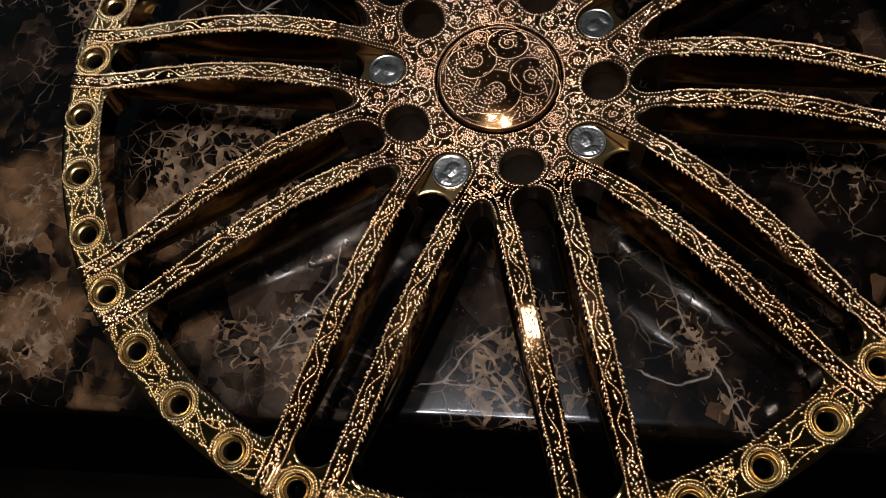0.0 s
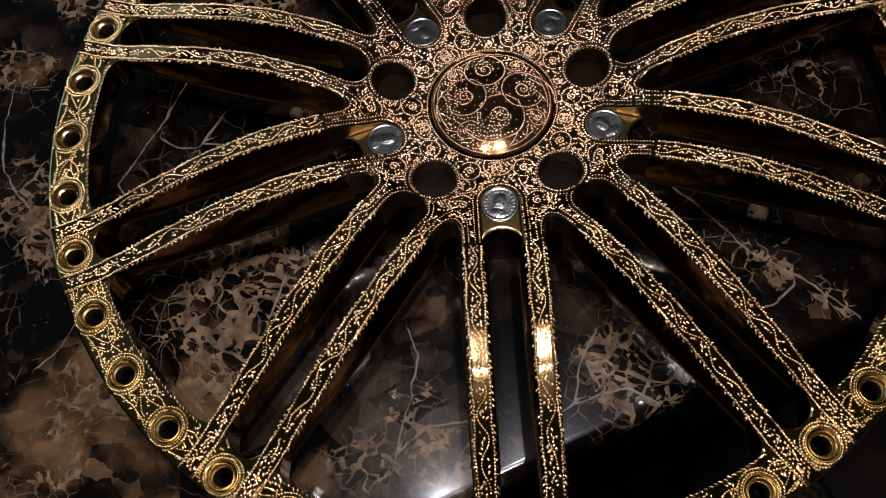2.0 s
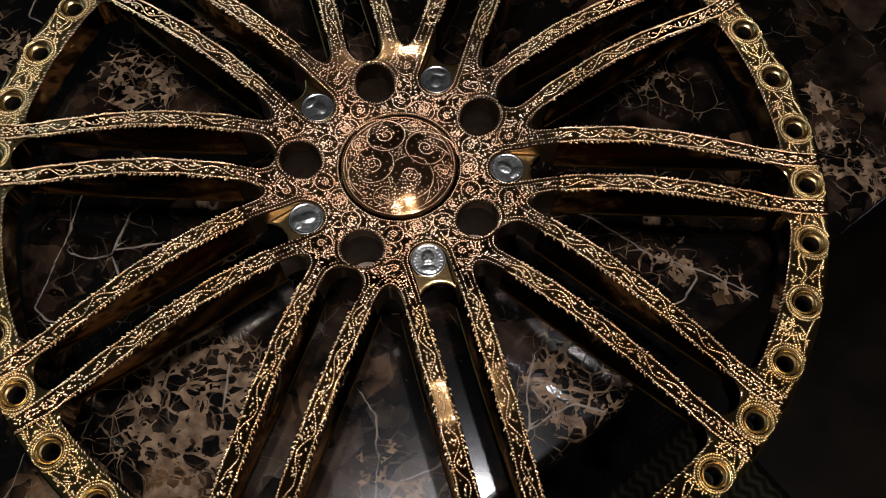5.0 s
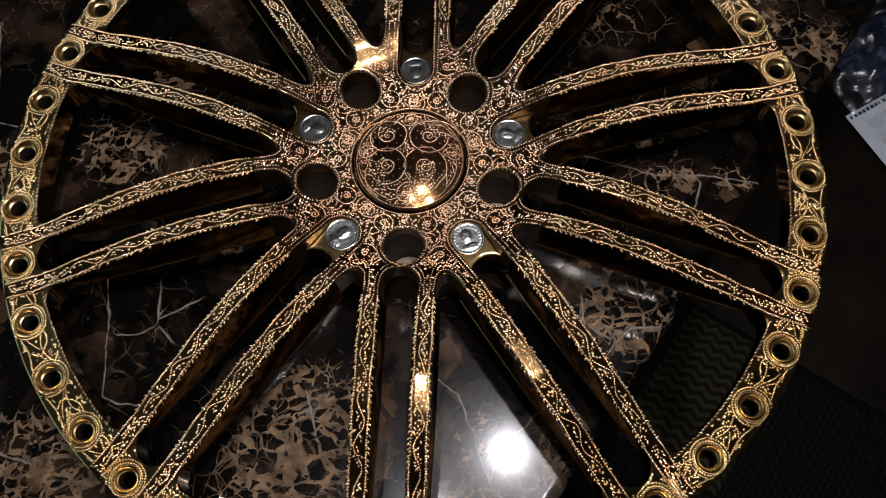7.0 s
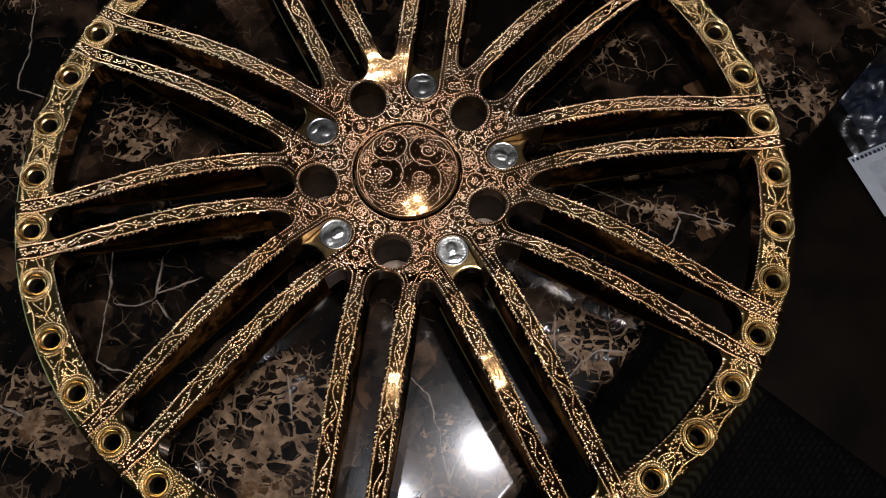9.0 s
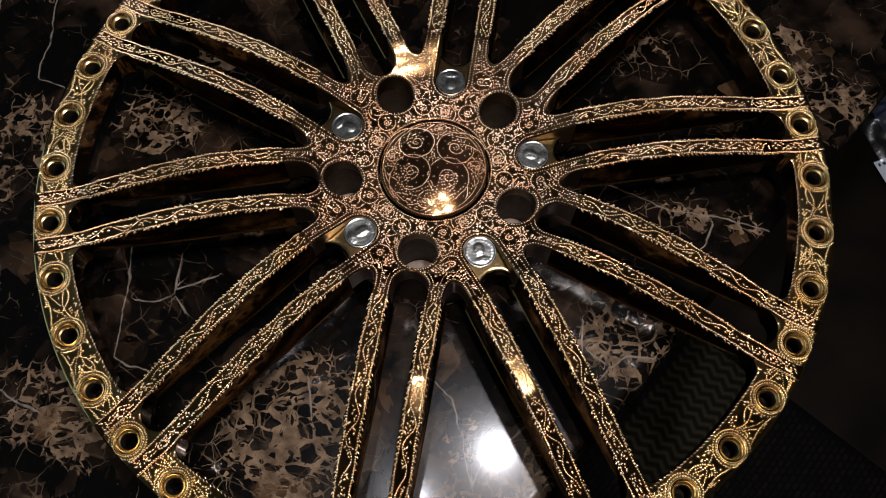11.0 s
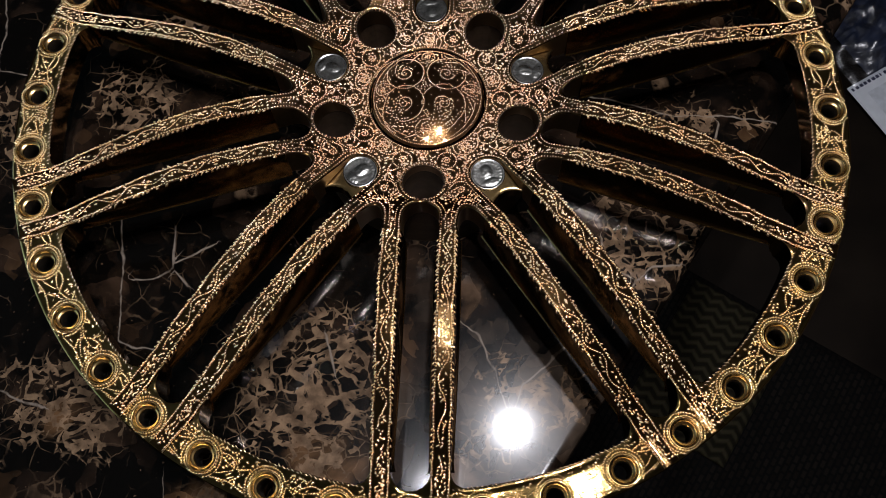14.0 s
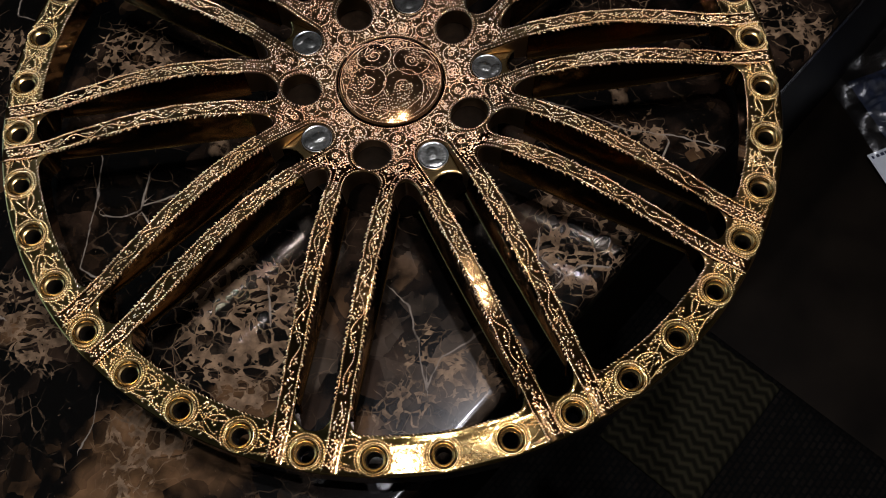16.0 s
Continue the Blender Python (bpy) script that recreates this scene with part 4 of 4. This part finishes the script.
def zigzag_material():
    m, nodes, links, bsdf = nodes_of("zigzag_weave")
    tex = nodes.new("ShaderNodeTexCoord")
    sep = nodes.new("ShaderNodeSeparateXYZ")
    links.new(tex.outputs["Object"], sep.inputs[0])

    def calc(op, a, b):
        n = nodes.new("ShaderNodeMath")
        n.operation = op
        for i, q in enumerate((a, b)):
            if isinstance(q, float):
                n.inputs[i].default_value = q
            else:
                links.new(q, n.inputs[i])
        return n.outputs[0]

    tooth = calc("PINGPONG", sep.outputs["Y"], 0.0165)
    row = calc("PINGPONG", calc("ADD", sep.outputs["X"], calc("MULTIPLY", tooth, 0.62)), 0.0098)
    rp = ramp(nodes, [(0.0, (0.011, 0.0095, 0.0055)), (0.40, (0.014, 0.012, 0.007)), (0.65, (0.034, 0.029, 0.016)), (1.0, (0.042, 0.036, 0.020))])
    links.new(calc("MULTIPLY", row, 102.0), rp.inputs["Fac"])
    noi = add(nodes, "ShaderNodeTexNoise", Scale=700.0, Detail=3.0)
    links.new(tex.outputs["Object"], noi.inputs["Vector"])
    mx = nodes.new("ShaderNodeMix")
    mx.data_type, mx.blend_type = "RGBA", "MULTIPLY"
    mx.inputs[0].default_value = 0.7
    links.new(rp.outputs["Color"], mx.inputs[6])
    links.new(noi.outputs["Color"], mx.inputs[7])
    links.new(mx.outputs[2], bsdf.inputs["Base Color"])
    bsdf.inputs["Roughness"].default_value = 0.9
    bp = add(nodes, "ShaderNodeBump", Strength=0.6, Distance=0.003)
    links.new(calc("MULTIPLY", row, 102.0), bp.inputs["Height"])
    links.new(bp.outputs["Normal"], bsdf.inputs["Normal"])
    return m


def woven_material():
    m, nodes, links, bsdf = nodes_of("dark_weave")
    tex = nodes.new("ShaderNodeTexCoord")
    br = add(nodes, "ShaderNodeTexBrick", Scale=1.0)
    br.inputs["Brick Width"].default_value, br.inputs["Row Height"].default_value, br.inputs["Mortar Size"].default_value = 0.018, 0.011, 0.0022
    br.inputs["Color1"].default_value, br.inputs["Color2"].default_value, br.inputs["Mortar"].default_value = (0.0085, 0.0066, 0.0054, 1), (0.0040, 0.0032, 0.0027, 1), (0.002, 0.002, 0.002, 1)
    links.new(tex.outputs["Object"], br.inputs["Vector"])
    links.new(br.outputs["Color"], bsdf.inputs["Base Color"])
    bsdf.inputs["Roughness"].default_value = 0.85
    bp = add(nodes, "ShaderNodeBump", Strength=0.5, Distance=0.002)
    bp.invert = True
    links.new(br.outputs["Fac"], bp.inputs["Height"])
    links.new(bp.outputs["Normal"], bsdf.inputs["Normal"])
    return m


def soft_mat(name, a0, a1, b0, b1, height, material, wave):
    """A thin textile with rounded borders and slight waves; its corner axes are those of MAT_M."""
    na, nb = 40, 56
    verts, faces = [], []
    for side in (1, 0):
        for i in range(na + 1):
            for j in range(nb + 1):
                a, b = a0 + (a1 - a0) * i / na, b0 + (b1 - b0) * j / nb
                rim_d = min(i, na - i, j, nb - j)
                top = height * (0.55 if rim_d == 0 else 0.9 if rim_d == 1 else 1.0)
                verts.append((a, b, (top + wave * (1 + noise.noise(Vector((a * 9, b * 9, height * 100))))) if side else 0.0005))
    n = (na + 1) * (nb + 1)
    for i in range(na):
        for j in range(nb):
            q = (i * (nb + 1) + j, (i + 1) * (nb + 1) + j, (i + 1) * (nb + 1) + j + 1, i * (nb + 1) + j + 1)
            faces += [q, tuple(v + n for v in reversed(q))]
    loop = [j for j in range(nb + 1)] + [i * (nb + 1) + nb for i in range(1, na + 1)] + [na * (nb + 1) + j for j in range(nb - 1, -1, -1)] + [i * (nb + 1) for i in range(na - 1, 0, -1)]
    for k in range(len(loop)):
        p, q = loop[k], loop[(k + 1) % len(loop)]
        faces.append((p, q, q + n, p + n))
    return mesh_object(name, verts, faces, material)


rug = soft_mat("woven_rug", -0.01, 0.95, -0.90, 0.42, 0.006, dull(woven_material()), 0.0006)
rug.matrix_world = MAT_M
tagged(rug, "dark brown woven rug lying on the floor", "rug")
mat = soft_mat("zigzag_mat", 0.0, 0.30, 0.0, 0.21, 0.012, dull(zigzag_material()), 0.002)
mat.matrix_world = MAT_M @ Matrix.Translation((0.004, 0.002, 0.0078))
tagged(mat, "olive and brown zigzag-patterned mat lying on the woven rug", "mat")


def package():
    """A clear plastic bag with folded blue cloth and a printed white card."""
    bag = new("plastic_package")
    bag.location = (0.90, 0.84, FLOOR)
    bag.rotation_euler = (0, 0, math.radians(31))
    tagged(bag, "clear plastic bag of blue cloth with a white card", "package")

    def pillow(sx, sy, h, seed, crumple, power):
        verts, faces, n = [], [], 36
        for side in (1, -1):
            for i in range(n + 1):
                for j in range(n + 1):
                    u, v = 2 * i / n - 1, 2 * j / n - 1
                    f = max(0.0, (1 - abs(u) ** power) * (1 - abs(v) ** power)) ** 0.5
                    w = noise.noise(Vector((u * 3, v * 3, seed))) * 0.6 + abs(noise.noise(Vector((u * 7, v * 6, seed + 5)))) * 0.5
                    z = h * 0.5 + side * h * 0.5 * f * (1 + crumple * w if side > 0 else 0.9)
                    verts.append((u * sx * (1 + 0.03 * w), v * sy * (1 + 0.03 * w), z))
        m = (n + 1) ** 2
        for i in range(n):
            for j in range(n):
                q = (i * (n + 1) + j, (i + 1) * (n + 1) + j, (i + 1) * (n + 1) + j + 1, i * (n + 1) + j + 1)
                faces += [q, tuple(v + m for v in reversed(q))]
        return verts, faces

    v, f = pillow(0.118, 0.090, 0.036, 2.0, 2.6, 3)
    cloth = mesh_object("cloth", v, f, plain("blue_cloth", (0.014, 0.021, 0.048), 0.6, 0.0, 30.0, 0.8, 0.5), bag, "folded blue cloth")
    cloth.location = (0.045, 0.0, 0.002)
    film, nodes, links, bsdf = nodes_of("clear_film")
    clear = nodes.new("ShaderNodeBsdfTransparent")
    clear.inputs["Color"].default_value = (0.93, 0.95, 0.97, 1)
    shine = add(nodes, "ShaderNodeBsdfGlossy", Roughness=0.30)
    crease = add(nodes, "ShaderNodeTexNoise", Scale=24.0, Detail=3.0, Distortion=1.5)
    where = nodes.new("ShaderNodeTexCoord")
    links.new(where.outputs["Object"], crease.inputs["Vector"])
    fold = add(nodes, "ShaderNodeBump", Strength=0.45, Distance=0.008)
    links.new(crease.outputs["Fac"], fold.inputs["Height"])
    links.new(fold.outputs["Normal"], shine.inputs["Normal"])
    blend = nodes.new("ShaderNodeMixShader")
    blend.inputs[0].default_value = 0.13
    links.new(clear.outputs[0], blend.inputs[1])
    links.new(shine.outputs[0], blend.inputs[2])
    links.new(blend.outputs[0], nodes["Material Output"].inputs["Surface"])
    v, f = pillow(0.165, 0.150, 0.046, 9.0, 2.4, 4)
    wrap = mesh_object("film", v, f, film, bag, "clear crinkled plastic film")
    wrap.location = (0.045, 0.050, 0.0005)
    wrap.visible_shadow = False
    card = part("card", box_bm(0, 0.14, -0.15, 0, 0, 0.0012, 0.0), plain("white_card", (0.66, 0.69, 0.74), 0.6, 0.0, 25.0, 0.08, 0.05), bag, "white printed card")
    card.matrix_basis = pose(-0.1347, -0.088, 0.020, 0, -4, 0)
    ink = plain("dark_ink", (0.02, 0.025, 0.06), 0.6, 0.0, 80.0, 0.1, 0.0)
    for i, wdt in enumerate((0.006, 0.008, 0.009, 0.008, 0.008, 0.010, 0.009, 0.004, 0.008, 0.008)):
        bar = part("print_bar", box_bm(0, wdt * 0.8, -0.0075, 0, 0, 0.0004), ink, card)
        bar.location = (0.006 + 0.0103 * i, -0.006, 0.0012)
    patch = part("print_field", box_bm(0.03, 0.12, -0.11, -0.03, 0, 0.0003), plain("grey_print", (0.54, 0.57, 0.62), 0.6, 0.0, 40.0, 0.2, 0.0), card)
    patch.location = (0, 0, 0.0012)


package()
